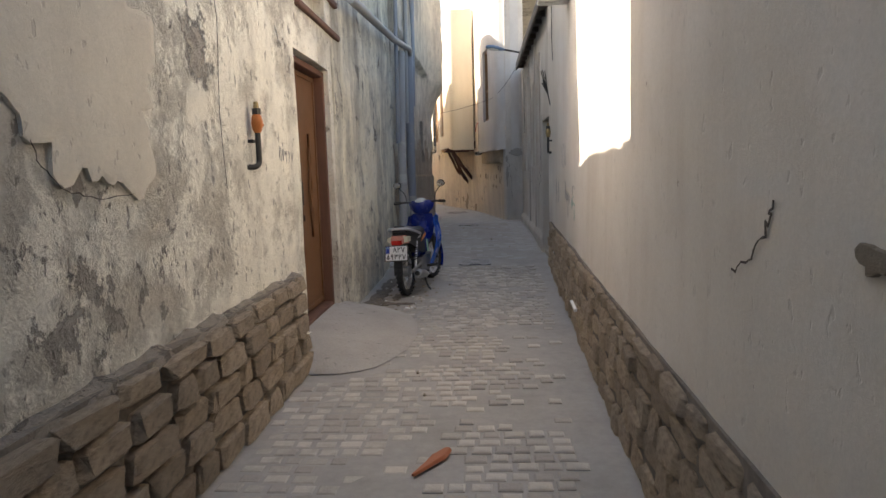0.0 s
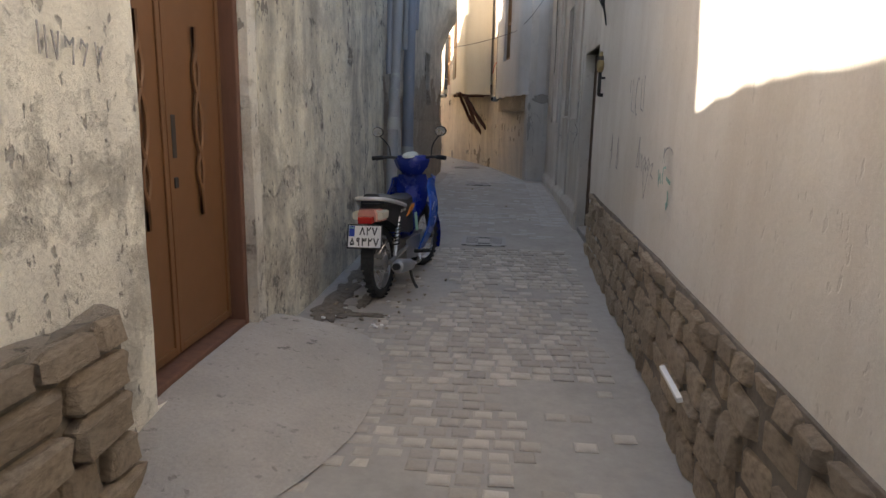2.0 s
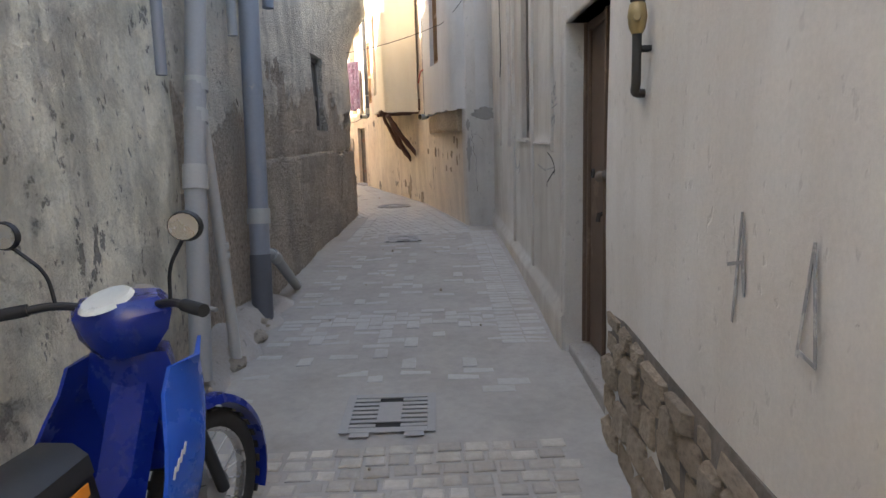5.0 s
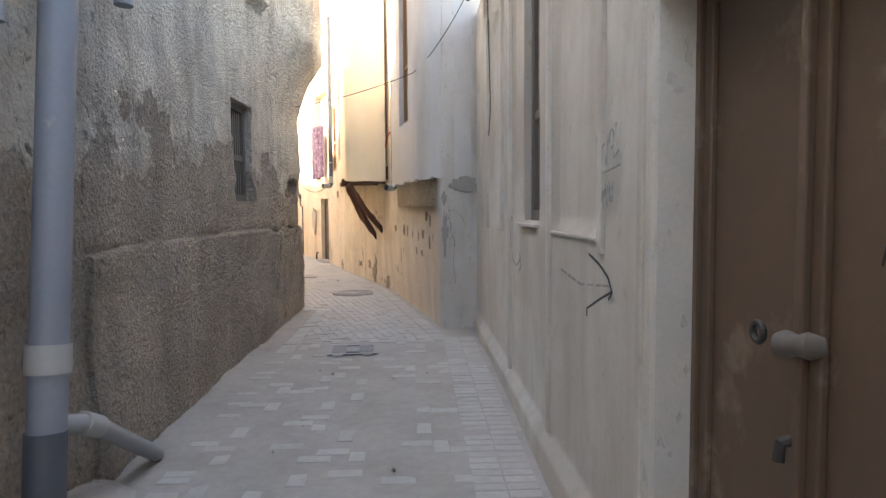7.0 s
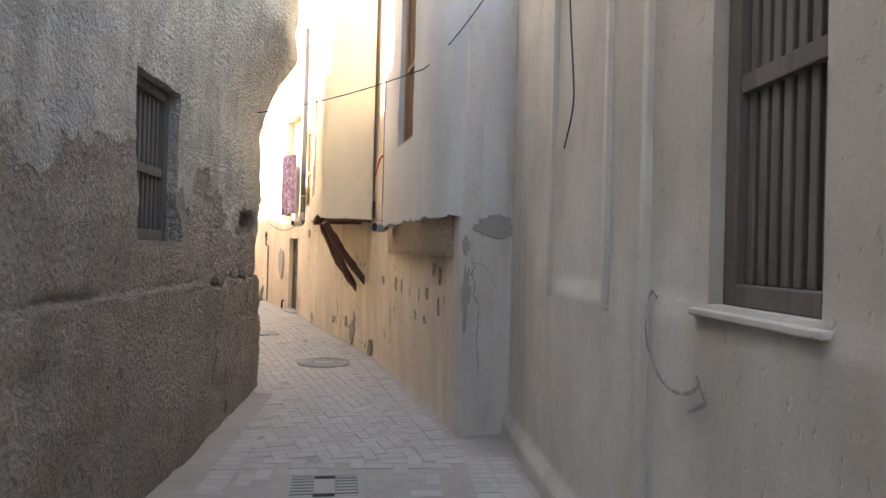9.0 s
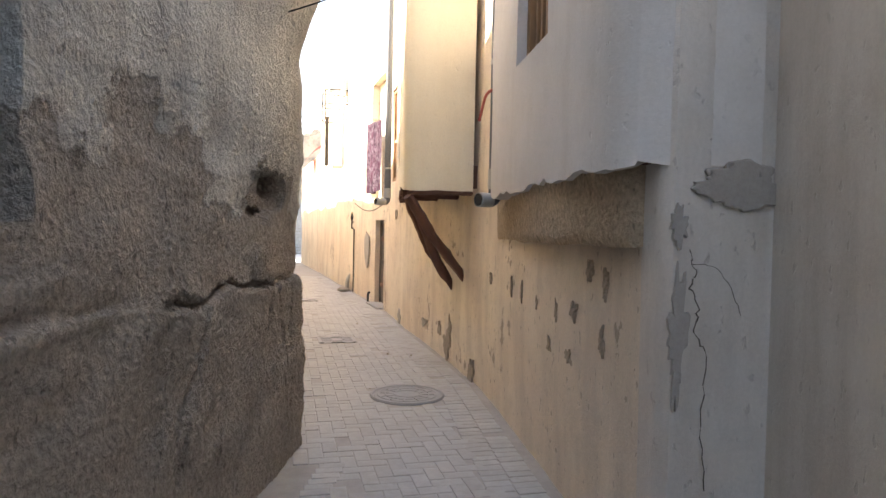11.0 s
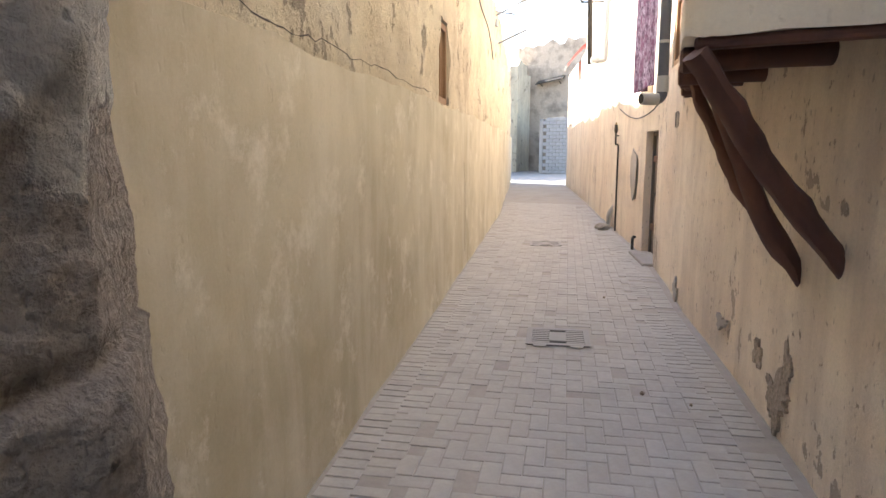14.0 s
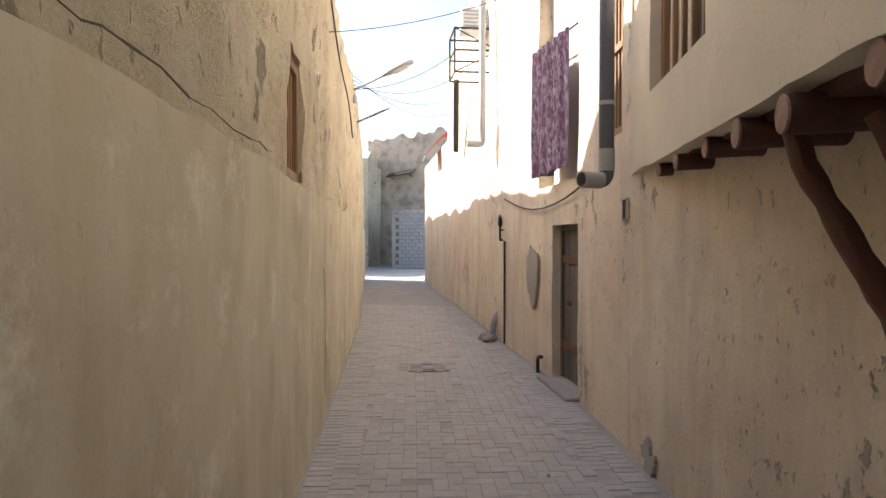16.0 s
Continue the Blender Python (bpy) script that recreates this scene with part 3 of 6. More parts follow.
# ---- jettied bays on the slanting wall ----
def bay(name, label, near, corner, far, z_lo, z_hi, material, windows=(), rise=0.0, rounded=0.12, ragged_edge=0.3):
    """An upper storey whose front runs from a rounded near corner to the far end, with slatted windows."""
    root = thing(name, label, "bay", pose(corner[0], corner[1], 0))
    inv = Matrix.Translation((-corner[0], -corner[1], 0))
    a, c, f = Vector((*near, 0)), Vector((*corner, 0)), Vector((*far, 0))
    p0 = c + (a - c).normalized() * rounded
    p1 = c + (f - c).normalized() * rounded
    arc = [p0 * (1 - u) ** 2 + c * 2 * u * (1 - u) + p1 * u * u for u in (0, 0.25, 0.5, 0.75, 1)]
    line = Line([(q.x, q.y) for q in [a, *arc, f]], 1)
    start = line.s[5]
    ops = [(start + w[0], start + w[1], w[2], w[3]) for w in windows]
    w = wall("bay_wall", line, z_lo, z_hi, 0.16, material, ops, amp=0.012, step=0.12, relief=lambda s, z, p: 0.0)
    for key in ("label", "category", "kind"):
        del w[key]
    w.data.transform(inv)
    w.parent = root
    for v in w.data.vertices:
        if v.co.z < z_lo + 0.55:
            y = v.co.y + corner[1]
            v.co.z += (1 - max(0.0, v.co.z - z_lo) / 0.6) * rise * min(1.0, max(0.0, (y - near[1]) / 1.3)) + 0.06 * abs(fbm((v.co.x * 2, y, 0), 7.0)) * (ragged_edge if v.co.z < z_lo + 0.05 else 0)
    inset = [q + Vector((0.09, 0.07, 0)) for q in [a, *arc, f]]
    floor = part("bay_floor", loft([[Vector((q.x, q.y, z_lo + rise * min(1.0, max(0.0, (q.y - near[1]) / 1.3)) + 0.03)) for q in inset], [Vector((q.x, q.y, z_lo + rise + 0.14)) for q in inset]]), M_LOG, root, "dark boarded underside")
    floor.data.transform(inv)
    for o in ops:
        slatted_window(line, o, M_WINWOOD, root, inv)
    return root, line


def slatted_window(line, o, material, parent=None, inv=None, bars=5, depth=0.09, mid=True, back=True):
    s0, s1, z0, z1 = o
    m = line.stand((s0 + s1) / 2, 0, -depth)
    if inv is not None:
        m = inv @ m
    w = (s1 - s0) / 2
    if parent is None:
        parent = thing("window_frame_unit", "wooden slatted window set in the wall", "window", Matrix())
    bm = bmesh.new()
    for x0, x1, a, b in ((-w, -w + 0.07, z0, z1), (w - 0.07, w, z0, z1), (-w + 0.07, w - 0.07, z1 - 0.07, z1), (-w + 0.07, w - 0.07, z0, z0 + 0.07)):
        box(bm, x0, x1, -0.03, 0.05, a, b, 0.006)
    if mid:
        zm = z0 + (z1 - z0) * 0.42
        box(bm, -w + 0.07, w - 0.07, -0.02, 0.04, zm, zm + 0.06, 0.004)
    bmesh.ops.transform(bm, verts=bm.verts, matrix=m)
    part("window_frame", bm, material, parent)
    for i in range(bars):
        x = -w + 0.07 + (2 * w - 0.14) * (i + 0.5) / bars
        part("slat", block(x - 0.018, x + 0.018, 0.0, 0.03, z0 + 0.07, z1 - 0.07, bevel=0.005, m=m), material, parent)
    if back:
        # Near-black board: the shade behind the slats is put in as colour.
        part("slat_shade_board", block(-w + 0.01, w - 0.01, 0.06, 0.075, z0, z1, m=m), M_DARK, parent, "near-black board painted as the shade behind the slats")
    return parent


BAY1, B1LINE = bay("jettied_bay", "white plaster jettied bay with a broken underside", (0.98, 16.22), (0.42, 16.09), (-0.04, 18.66), 1.93, 6.4, M_BAYW, [(0.67, 1.38, 2.75, 4.6)], rounded=0.4, ragged_edge=1.0)
BAY2, B2LINE = bay("jettied_bay", "cream plaster jettied bay on dark log beams", (-0.20, 20.0), (-0.90, 20.0), (-1.56, 24.5), 2.08, 6.3, M_BAY, [(2.5, 3.65, 2.66, 4.6)], rise=0.13)


def build_logs():
    """Log joists under the cream bay with sawn ends, an edge beam and leaning braces."""
    for i, (y, r, out) in enumerate(((20.8, 0.06, 0.02), (21.3, 0.06, 0.03), (21.8, 0.065, 0.04), (22.25, 0.06, 0.03), (22.75, 0.05, 0.0), (23.2, 0.045, 0.02), (23.7, 0.04, 0.0))):
        s = SLANT.of_y(y)
        base = SLANT.place(s, 0)
        u = (y - 20.0) / 4.5
        fx = -0.90 + (-1.56 + 0.90) * u
        tip = Vector((fx - out + 0.04, y - 0.05, 2.08 + 0.13 * min(1.0, (y - 20.0) / 1.3) - r - 0.005 + 0.01 * math.sin(i * 2.1)))
        root = thing("log_joist", "dark red-brown round log joist under the bay", "beam", Matrix.Translation(tip), "log joists")
        inner = Vector((base.x + 0.15, base.y, tip.z)) - tip
        part("log", tube([inner, inner * 0.5 + Vector((0, 0.012, 0.008)), (0, 0, 0)], [r * 0.95, r, r * 1.02], 14), M_LOG, root, "", True)
        n = inner.normalized()
        part("cut_end", tube([n * 0.004, -n * 0.006], [r * 0.98, r * 0.95], 14), M_CUT, root, "pale sawn log end")
    beam = thing("edge_beam", "dark red-brown timber beam under the bay's near edge", "beam", pose(-0.6, 20.0, 1.98))
    part("timber", block(-0.26, 0.40, 0.03, 0.10, 0.065, 0.11, bevel=0.015), M_LOG, beam)
    braces = [((-0.86, 20.02, 2.03), (-0.27, 20.53, 1.14), 0.058, 0.01), ((-0.86, 20.72, 2.00), (-0.40, 20.97, 0.98), 0.058, 0.05), ((-0.96, 21.56, 2.09), (-0.57, 21.48, 1.24), 0.045, 0.025), ((-1.10, 21.92, 2.12), (-0.68, 21.83, 1.27), 0.05, 0.04)]
    for k, (a, b, r, bow) in enumerate(braces):
        a, b = Vector(a), Vector(b)
        root = thing("leaning_brace", "worn red-brown timber brace from wall to bay", "brace", Matrix.Translation(b), "braces under the bay")
        us = np.linspace(0, 1, 15)
        pts = [(a - b) * u + Vector((-0.5, 0, -0.45)) * bow * math.sin(u * math.pi) + Vector((0.008 * math.sin(u * 9 + k), 0.012 * math.sin(u * 7 + k), 0)) for u in us]
        bm = tube(pts, [r * (0.55 + 0.6 * min(1.0, u * 5)) * (1.0 - 0.15 * u) for u in us], 9, squash=0.8)
        for v in bm.verts:
            v.co += Vector((fbm(v.co + b, 9), fbm(v.co + b, 11), 0)) * 0.016
        part("timber", bm, M_LOG, root, "", True)
        rk = random.Random(k)
        for j in range(5 if k else 0):
            q = Vector((rk.uniform(-1, 1) * r * 0.6, rk.uniform(-1, 1) * r * 0.6, 0.02))
            part("splinter", tube([q, q * 0.9 + Vector((0.015, 0.0, -0.06)), q + Vector((0.03, 0.01, -rk.uniform(0.07, 0.15)))], [0.009, 0.007, 0.002], 5), M_LOG, root, "frayed splintered foot")


build_logs()


def build_corbel():
    """The rough cement ledge under the white bay."""
    y0, y1 = 16.34, 19.05
    secs = []
    for u in np.linspace(0, 1, 18):
        y = y0 + (y1 - y0) * u
        b = SLANT.place(SLANT.of_y(y), 0)
        k = 0.02 * fbm((y, 0, 0), 3)
        o = 0.03 + 0.12 * math.sin(math.pi * min(1.0, 0.15 + u)) * (1 - 0.4 * u)
        secs.append([Vector((b.x + 0.05, y, 1.63 + k)), Vector((b.x - o * 0.8, y, 1.62 + k)), Vector((b.x - o, y, 1.66 + k)), Vector((b.x - o * 1.15 - k, y, 1.80)), Vector((b.x - o * 1.3, y, 1.96)), Vector((b.x + 0.05, y, 1.98))])
    ob = part("corbel_ledge", loft(secs), M_CORBEL)
    tagged(ob, "rough tan cement ledge below the white bay", "ledge", "", "structure")


build_corbel()


# Far end: block wall, ruin and open ground
END = Line([(-11.3, 53.0), (-13.3, 53.0)], -1)


def build_far():
    root = thing("block_wall", "grey concrete block wall at the alley's end", "wall", pose(0, 0, 0))
    part("mortar_core", block(-13.25, -11.36, 53.06, 53.2, 0, 3.2), M_MORTAR, root)
    part("side_wall", block(-13.45, -13.25, 53.0, 57.0, 0, 3.3), M_CEMENT, root, "grey plastered side")
    me = mesh_of("block", block(-0.19, 0.19, -0.06, 0.06, -0.092, 0.092, bevel=0.012), M_BLOCK)
    for j in range(16):
        for i in range(6):
            x = -13.25 + 0.2 + i * 0.4 + (0.2 if j % 2 else 0)
            if x > -11.2:
                continue
            ob = new("block", me)
            ob.parent = root
            ob.location = (x, 53.05, 0.27 + j * 0.2)
    rx = lambda s: 8.4 + 0.55 * round(2 * fbm((s, 9, 0), 0.5)) / 2 + 0.25 * fbm((s, 2, 0), 2.0)
    wall("wall_ruin", Line([(-10.5, 58.0), (-16.6, 58.0)], -1), 0.0, 9.0, 0.6, M_RUIN, [], amp=0.15, step=0.25, top=rx, label="ruined rubble stone building with a broken top", scale=1.5)
    wall("wall_ruin_side", Line([(-16.6, 58.0), (-16.0, 54.5)], -1), 0.0, 7.0, 0.5, M_MUD, amp=0.1, step=0.3, top=lambda s: 6.9 + 0.4 * fbm((s, 8, 0), 1), label="tan plastered end of the ruin", scale=1.5)
    # Unseen wall, added only to throw shade over the far ground.
    wall("wall_house_far_left", Line([(-15.6, 57.0), (-17.6, 46.0)], 1), 0.0, 6.2, 0.4, M_MUD, amp=0.05, step=0.5, label="unseen mud wall added to shade the far lane")
    aw = thing("awning", "dark sloping sheet awning on the ruin", "awning", pose(-14.3, 57.8, 5.6))
    part("sheet", loft([[Vector((-0.9, -1.0, 0)), Vector((0.9, -1.0, 0.3)), Vector((0.9, -1.0, 0.36)), Vector((-0.9, -1.0, 0.06))], [Vector((-0.9, 0.1, 0.45)), Vector((0.9, 0.1, 0.75)), Vector((0.9, 0.1, 0.81)), Vector((-0.9, 0.1, 0.51))]]), M_IRON, aw)
    for x in (-0.6, 0.6):
        part("bracket", tube([(x, 0.1, -0.1), (x, -0.85, 0.12 + x * 0.16)], 0.03, 6), M_IRON, aw)


build_far()


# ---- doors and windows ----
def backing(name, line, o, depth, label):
    """A near-black panel for a room's shade behind an opening; it also stops sun leaks."""
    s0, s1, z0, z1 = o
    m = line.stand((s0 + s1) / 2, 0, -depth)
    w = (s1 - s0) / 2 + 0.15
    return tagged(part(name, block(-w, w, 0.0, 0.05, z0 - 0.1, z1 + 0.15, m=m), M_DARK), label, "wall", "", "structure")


def twist(u):
    """Sideways swing of an ornamental bar: a long lobe between two short ones, straight at both ends."""
    for a, b, w in ((0.14, 0.34, 0.026), (0.34, 0.66, -0.034), (0.66, 0.86, 0.026)):
        if a < u < b:
            return w * math.sin(math.pi * (u - a) / (b - a))
    return 0.0


def left_door():
    """Brown sheet-metal double door with twisted-bar ornaments, set in a steel frame."""
    root = thing("metal_door", "brown painted sheet-metal double door, closed and scratched", "door", pose(-1.56, 5.445, 0.2, 0, 0, 90))
    h, w = 2.2, 0.57
    bm = bmesh.new()
    for a, b, c, d in ((-w, -w + 0.05, 0, h), (w - 0.05, w, 0, h), (-w + 0.05, w - 0.05, h - 0.05, h), (-w + 0.05, w - 0.05, 0, 0.04)):
        box(bm, a, b, -0.11, 0.05, c, d, 0.008)
    part("door_frame", bm, M_FRAME, root, "red-brown steel frame")
    for x0, x1 in ((-w + 0.055, -0.10), (-0.092, w - 0.055)):
        leaf = part("door_leaf", block(x0, x1, -0.015, 0.02, 0.05, h - 0.055, bevel=0.005), M_DOOR, root)
        bm = bmesh.new()
        for a, b, c, d in ((x0, x0 + 0.035, 0.06, h - 0.06), (x1 - 0.035, x1, 0.06, h - 0.06), (x0 + 0.035, x1 - 0.035, 0.06, 0.10), (x0 + 0.035, x1 - 0.035, h - 0.1, h - 0.06)):
            box(bm, a, b, -0.026, -0.013, c, d, 0.003)
        part("leaf_rim", bm, M_DOOR, leaf)
        xc = (x0 + x1) / 2
        for sgn in (1, -1):
            pts = [(xc + sgn * twist(u), -0.03, 0.70 + 0.92 * u) for u in np.linspace(0, 1, 41)]
            part("twisted_bar", tube(pts, 0.011, 6), M_DOOR, leaf, "twisted ornamental bar", True)
    part("lock_plate", block(-0.06, -0.02, -0.03, -0.014, 1.0, 1.2, bevel=0.004), M_IRON, root)
    part("keyhole_plate", block(-0.055, -0.02, -0.03, -0.014, 0.86, 0.91, bevel=0.003), M_DARK, root)
    lintel = thing("wooden_lintel", "worn brown wooden lintel over the blocked window", "lintel", pose(-1.40, 5.6, 2.76))
    part("beam", block(-0.25, 0.035, -0.6, 0.85, 0.0, 0.055, bevel=0.012), M_FRAME, lintel)
    part("upper_beam", block(-0.25, 0.03, -0.55, 0.8, 0.30, 0.36, bevel=0.012), M_FRAME, lintel)
    part("infill", block(-0.3, -0.1, -0.5, 0.4, 0.02, 0.32), M_LEFT, lintel)


left_door()
# Unseen wall, added so that no sun leaks in round the door.
wall("wall_door_back", Line([(-1.82, 4.6), (-1.82, 6.3)], -1), -0.1, 3.2, 0.2, M_LEFT, label="unseen wall added behind the door against sun leaks")


def right_door():
    """Dark brown double door with a rounded panel edge, knocker, hasp and scratches."""
    root = thing("double_door", "dark brown metal double door, closed, scratched and dusty", "door", pose(1.17, 10.0, 0.14, 0, 0, -90))
    h, w = 2.12, 0.56
    bm = bmesh.new()
    for a, b, c, d in ((-w, -w + 0.05, 0, h), (w - 0.05, w, 0, h), (-w + 0.05, w - 0.05, h - 0.05, h)):
        box(bm, a, b, -0.05, 0.06, c, d, 0.008)
    part("door_frame", bm, M_DOORR, root)
    for x0, x1 in ((-w + 0.053, -0.004), (0.004, w - 0.053)):
        leaf = part("door_leaf", block(x0, x1, -0.01, 0.03, 0.01, h - 0.055, bevel=0.006), M_DOORR, root)
        bm = bmesh.new()
        for a, b, c, d in ((x0, x0 + 0.045, 0.01, h - 0.06), (x1 - 0.045, x1, 0.01, h - 0.06), (x0 + 0.045, x1 - 0.045, h - 0.11, h - 0.06)):
            box(bm, a, b, -0.03, -0.008, c, d, 0.006)
        part("leaf_rim", bm, M_DOORR, leaf)
    part("cover_strip", block(-0.018, 0.012, -0.052, -0.028, 0.02, h - 0.06, bevel=0.006), M_DOORR, root)
    knob = part("door_knob", tube([(0.06, -0.03, 1.15), (0.05, -0.055, 1.15), (0.02, -0.062, 1.145), (-0.02, -0.065, 1.14), (-0.05, -0.06, 1.145)], [0.02, 0.03, 0.022, 0.032, 0.018], 12), M_OLDWOOD, root, "cloth-wrapped door pull", True)
    part("pull_ring", ring_tube(0.022, 0.008, 16, 6, m=pose(-0.085, -0.09, 1.155)), M_IRON, knob)
    part("hasp", tube([(-0.02, -0.03, 0.93), (-0.02, -0.07, 0.92), (-0.02, -0.075, 0.88)], 0.014, 8), M_IRON, root)
    bm = bmesh.new()
    for k, (x, z) in enumerate(((0.19, 1.33), (0.215, 1.35), (0.24, 1.37), (0.28, 1.40), (0.31, 1.44), (0.335, 1.47))):
        stroke(bm, [(x, z), (x + 0.012, z + 0.05), (x + 0.03, z + 0.035)], 0.004, -0.0115)
    part("scratch_marks", bm, M_INK, root)
    bm = bmesh.new()
    for r in (0.025, 0.045):
        stroke(bm, [(0.2 + r * math.cos(a), 0.78 + 1.5 * r * math.sin(a)) for a in np.linspace(0.3, 4.6, 12)], 0.0018, -0.0115)
    part("chalk_scrawl", bm, M_PAPER, root)


def stroke(bm, pts, w, y=-0.004, depth=0.002):
    """A drawn line in the local x-z plane."""
    for (x0, z0), (x1, z1) in zip(pts, pts[1:]):
        d = Vector((x1 - x0, 0, z1 - z0))
        if d.length < 1e-6:
            continue
        n = Vector((-d.z, 0, d.x)).normalized() * w / 2
        e = d.normalized() * w * 0.3
        a, b = Vector((x0, y, z0)) - e, Vector((x1, y, z1)) + e
        q = [a - n, b - n, b + n, a + n]
        up = [v + Vector((0, -depth, 0)) for v in q]
        loft([q, up], bm)


right_door()
jambs = thing("door_surround", "peeling cream plaster surround of the double door", "surround", pose(1.03, 10.0, 0))
part("jamb", block(-0.03, 0.30, 0.52, 0.60, 0.05, 2.22, bevel=0.012), M_FACADE, jambs)
part("jamb", block(-0.035, 0.012, 0.60, 0.66, 0.05, 2.32, bevel=0.012), M_FACADE, jambs)
part("jamb", block(-0.02, 0.30, -0.60, -0.545, 0.0, 2.22, bevel=0.012), M_FACADE, jambs)
part("head", block(-0.03, 0.30, -0.545, 0.52, 2.2, 2.3, bevel=0.012), M_FACADE, jambs)
part("threshold", block(0.0, 0.35, -0.545, 0.52, 0.0, 0.13, bevel=0.015), M_CEMENT, jambs, "worn cement threshold")
# Added near-black panel: shade behind the double door is put in as colour.
tagged(part("wall_double_door_shade_panel", block(1.26, 1.4, 9.2, 10.9, 0, 2.4), M_DARK), "near-black panel added behind the double door as shade", "wall", "", "structure")


def window_set(name, label, line, o, material, bars, depth, cross=1, iron=False):
    root = thing(name, label, "window", Matrix())
    slatted_window(line, o, material, root, None, bars, depth, cross > 0, True)
    root["kind"] = "structure"
    return root


window_set("window_1", "dark weathered wooden barred window in the grey wall", LEFT_HIGH, wo, M_OLDWOOD, 8, 0.10)
backing("wall_window_shade_panel", LEFT_HIGH, wo, 0.32, "near-black panel added for the unlit inside of the window")
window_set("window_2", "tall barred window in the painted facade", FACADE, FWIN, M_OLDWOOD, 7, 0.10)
backing("wall_window_shade_panel", FACADE, FWIN, 0.32, "near-black panel added for the unlit inside of the window")
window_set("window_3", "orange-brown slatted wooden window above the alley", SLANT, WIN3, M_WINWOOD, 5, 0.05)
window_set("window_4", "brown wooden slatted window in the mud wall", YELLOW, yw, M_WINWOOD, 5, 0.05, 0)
backing("wall_window_shade_panel", SLANT, WIN3, 0.17, "near-black panel added for the unlit inside of the window")
backing("wall_window_shade_panel", YELLOW, yw, 0.30, "near-black panel added for the unlit inside of the window")
m4 = SLANT.stand((WIN4[0] + WIN4[1]) / 2, 0, -0.17)
tagged(part("wall_niche_back", block(-0.9, 0.9, 0, 0.08, 2.2, 5.0, m=m4), M_BAY), "shaded cream back of the wall niche", "wall", "", "structure")


def far_door():
    m = SLANT.stand((DOOR3[0] + DOOR3[1]) / 2, DOOR3[2], -0.14)
    root = thing("plank_door", "old dark wooden plank door, closed, beside a worn step", "door", m)
    w, h = (DOOR3[1] - DOOR3[0]) / 2, DOOR3[3] - DOOR3[2]
    bm = bmesh.new()
    for a, b, c, d in ((-w, -w + 0.06, 0, h), (w - 0.06, w, 0, h), (-w + 0.06, w - 0.06, h - 0.06, h)):
        box(bm, a, b, -0.04, 0.05, c, d, 0.006)
    part("door_frame", bm, M_OLDWOOD, root)
    n = 5
    for i in range(n):
        x = -w + 0.06 + (2 * w - 0.12) * i / n
        part("plank", block(x + 0.002, x + (2 * w - 0.12) / n - 0.002, -0.012 + 0.004 * (i % 2), 0.02, 0.01, h - 0.06, bevel=0.004), M_OLDWOOD, root)
    for z in (0.35, 1.3):
        part("batten", block(-w + 0.07, w - 0.07, -0.035, -0.013, z, z + 0.09, bevel=0.006), M_FRAME, root)
    part("latch", block(-0.22, -0.10, -0.05, -0.03, 0.85, 0.89, bevel=0.004), M_IRON, root)
    # Added near-black panel: shade behind the plank door is put in as colour.
    tagged(part("wall_far_door_shade_panel", block(-0.6, 0.6, 0.1, 0.16, -0.2, h + 0.2, m=m), M_DARK), "near-black panel added behind the plank door as shade", "wall", "", "structure")
    p = SLANT.place((DOOR3[0] + DOOR3[1]) / 2, 0, 0.0)
    step = thing("door_step", "worn cement door step on the paving", "step", SLANT.stand((DOOR3[0] + DOOR3[1]) / 2, 0.17, 0.0))
    part("slab", block(-0.55, 0.55, -0.16, 0.2, -0.02, 0.035, bevel=0.02), M_CEMENT, step)


far_door()


# ---- ramp, drains and cover ----
def build_ramp():
    """A cement apron that falls from the door's sill to the paving with a rounded edge."""
    bm = bmesh.new()
    rings = []
    for i in range(9):
        u = i / 8
        ring = []
        for k in range(17):
            a = -math.pi / 2 + math.pi * k / 16
            y = 5.5 + 1.10 * math.sin(a)
            x = -1.52 + (0.10 + 0.82 * max(0.0, math.cos(a)) ** 0.55) * u
            z = 0.20 * (1 - u ** 1.6) * (1 - 0.9 * abs(math.sin(a)) ** 5) + 0.016
            ring.append(bm.verts.new((x + 0.02 * fbm((x, y, 1), 4) * u, y, z + 0.006 * fbm((x, y, 0), 3))))
        rings.append(ring)
    for r0, r1 in zip(rings, rings[1:]):
        for k in range(16):
            bm.faces.new((r0[k], r0[k + 1], r1[k + 1], r1[k]))
    ob = part("door_apron", bm, M_CEMENT, None, "", True)
    tagged(ob, "smooth grey cement ramp in front of the brown door", "ramp", "", "structure")


build_ramp()


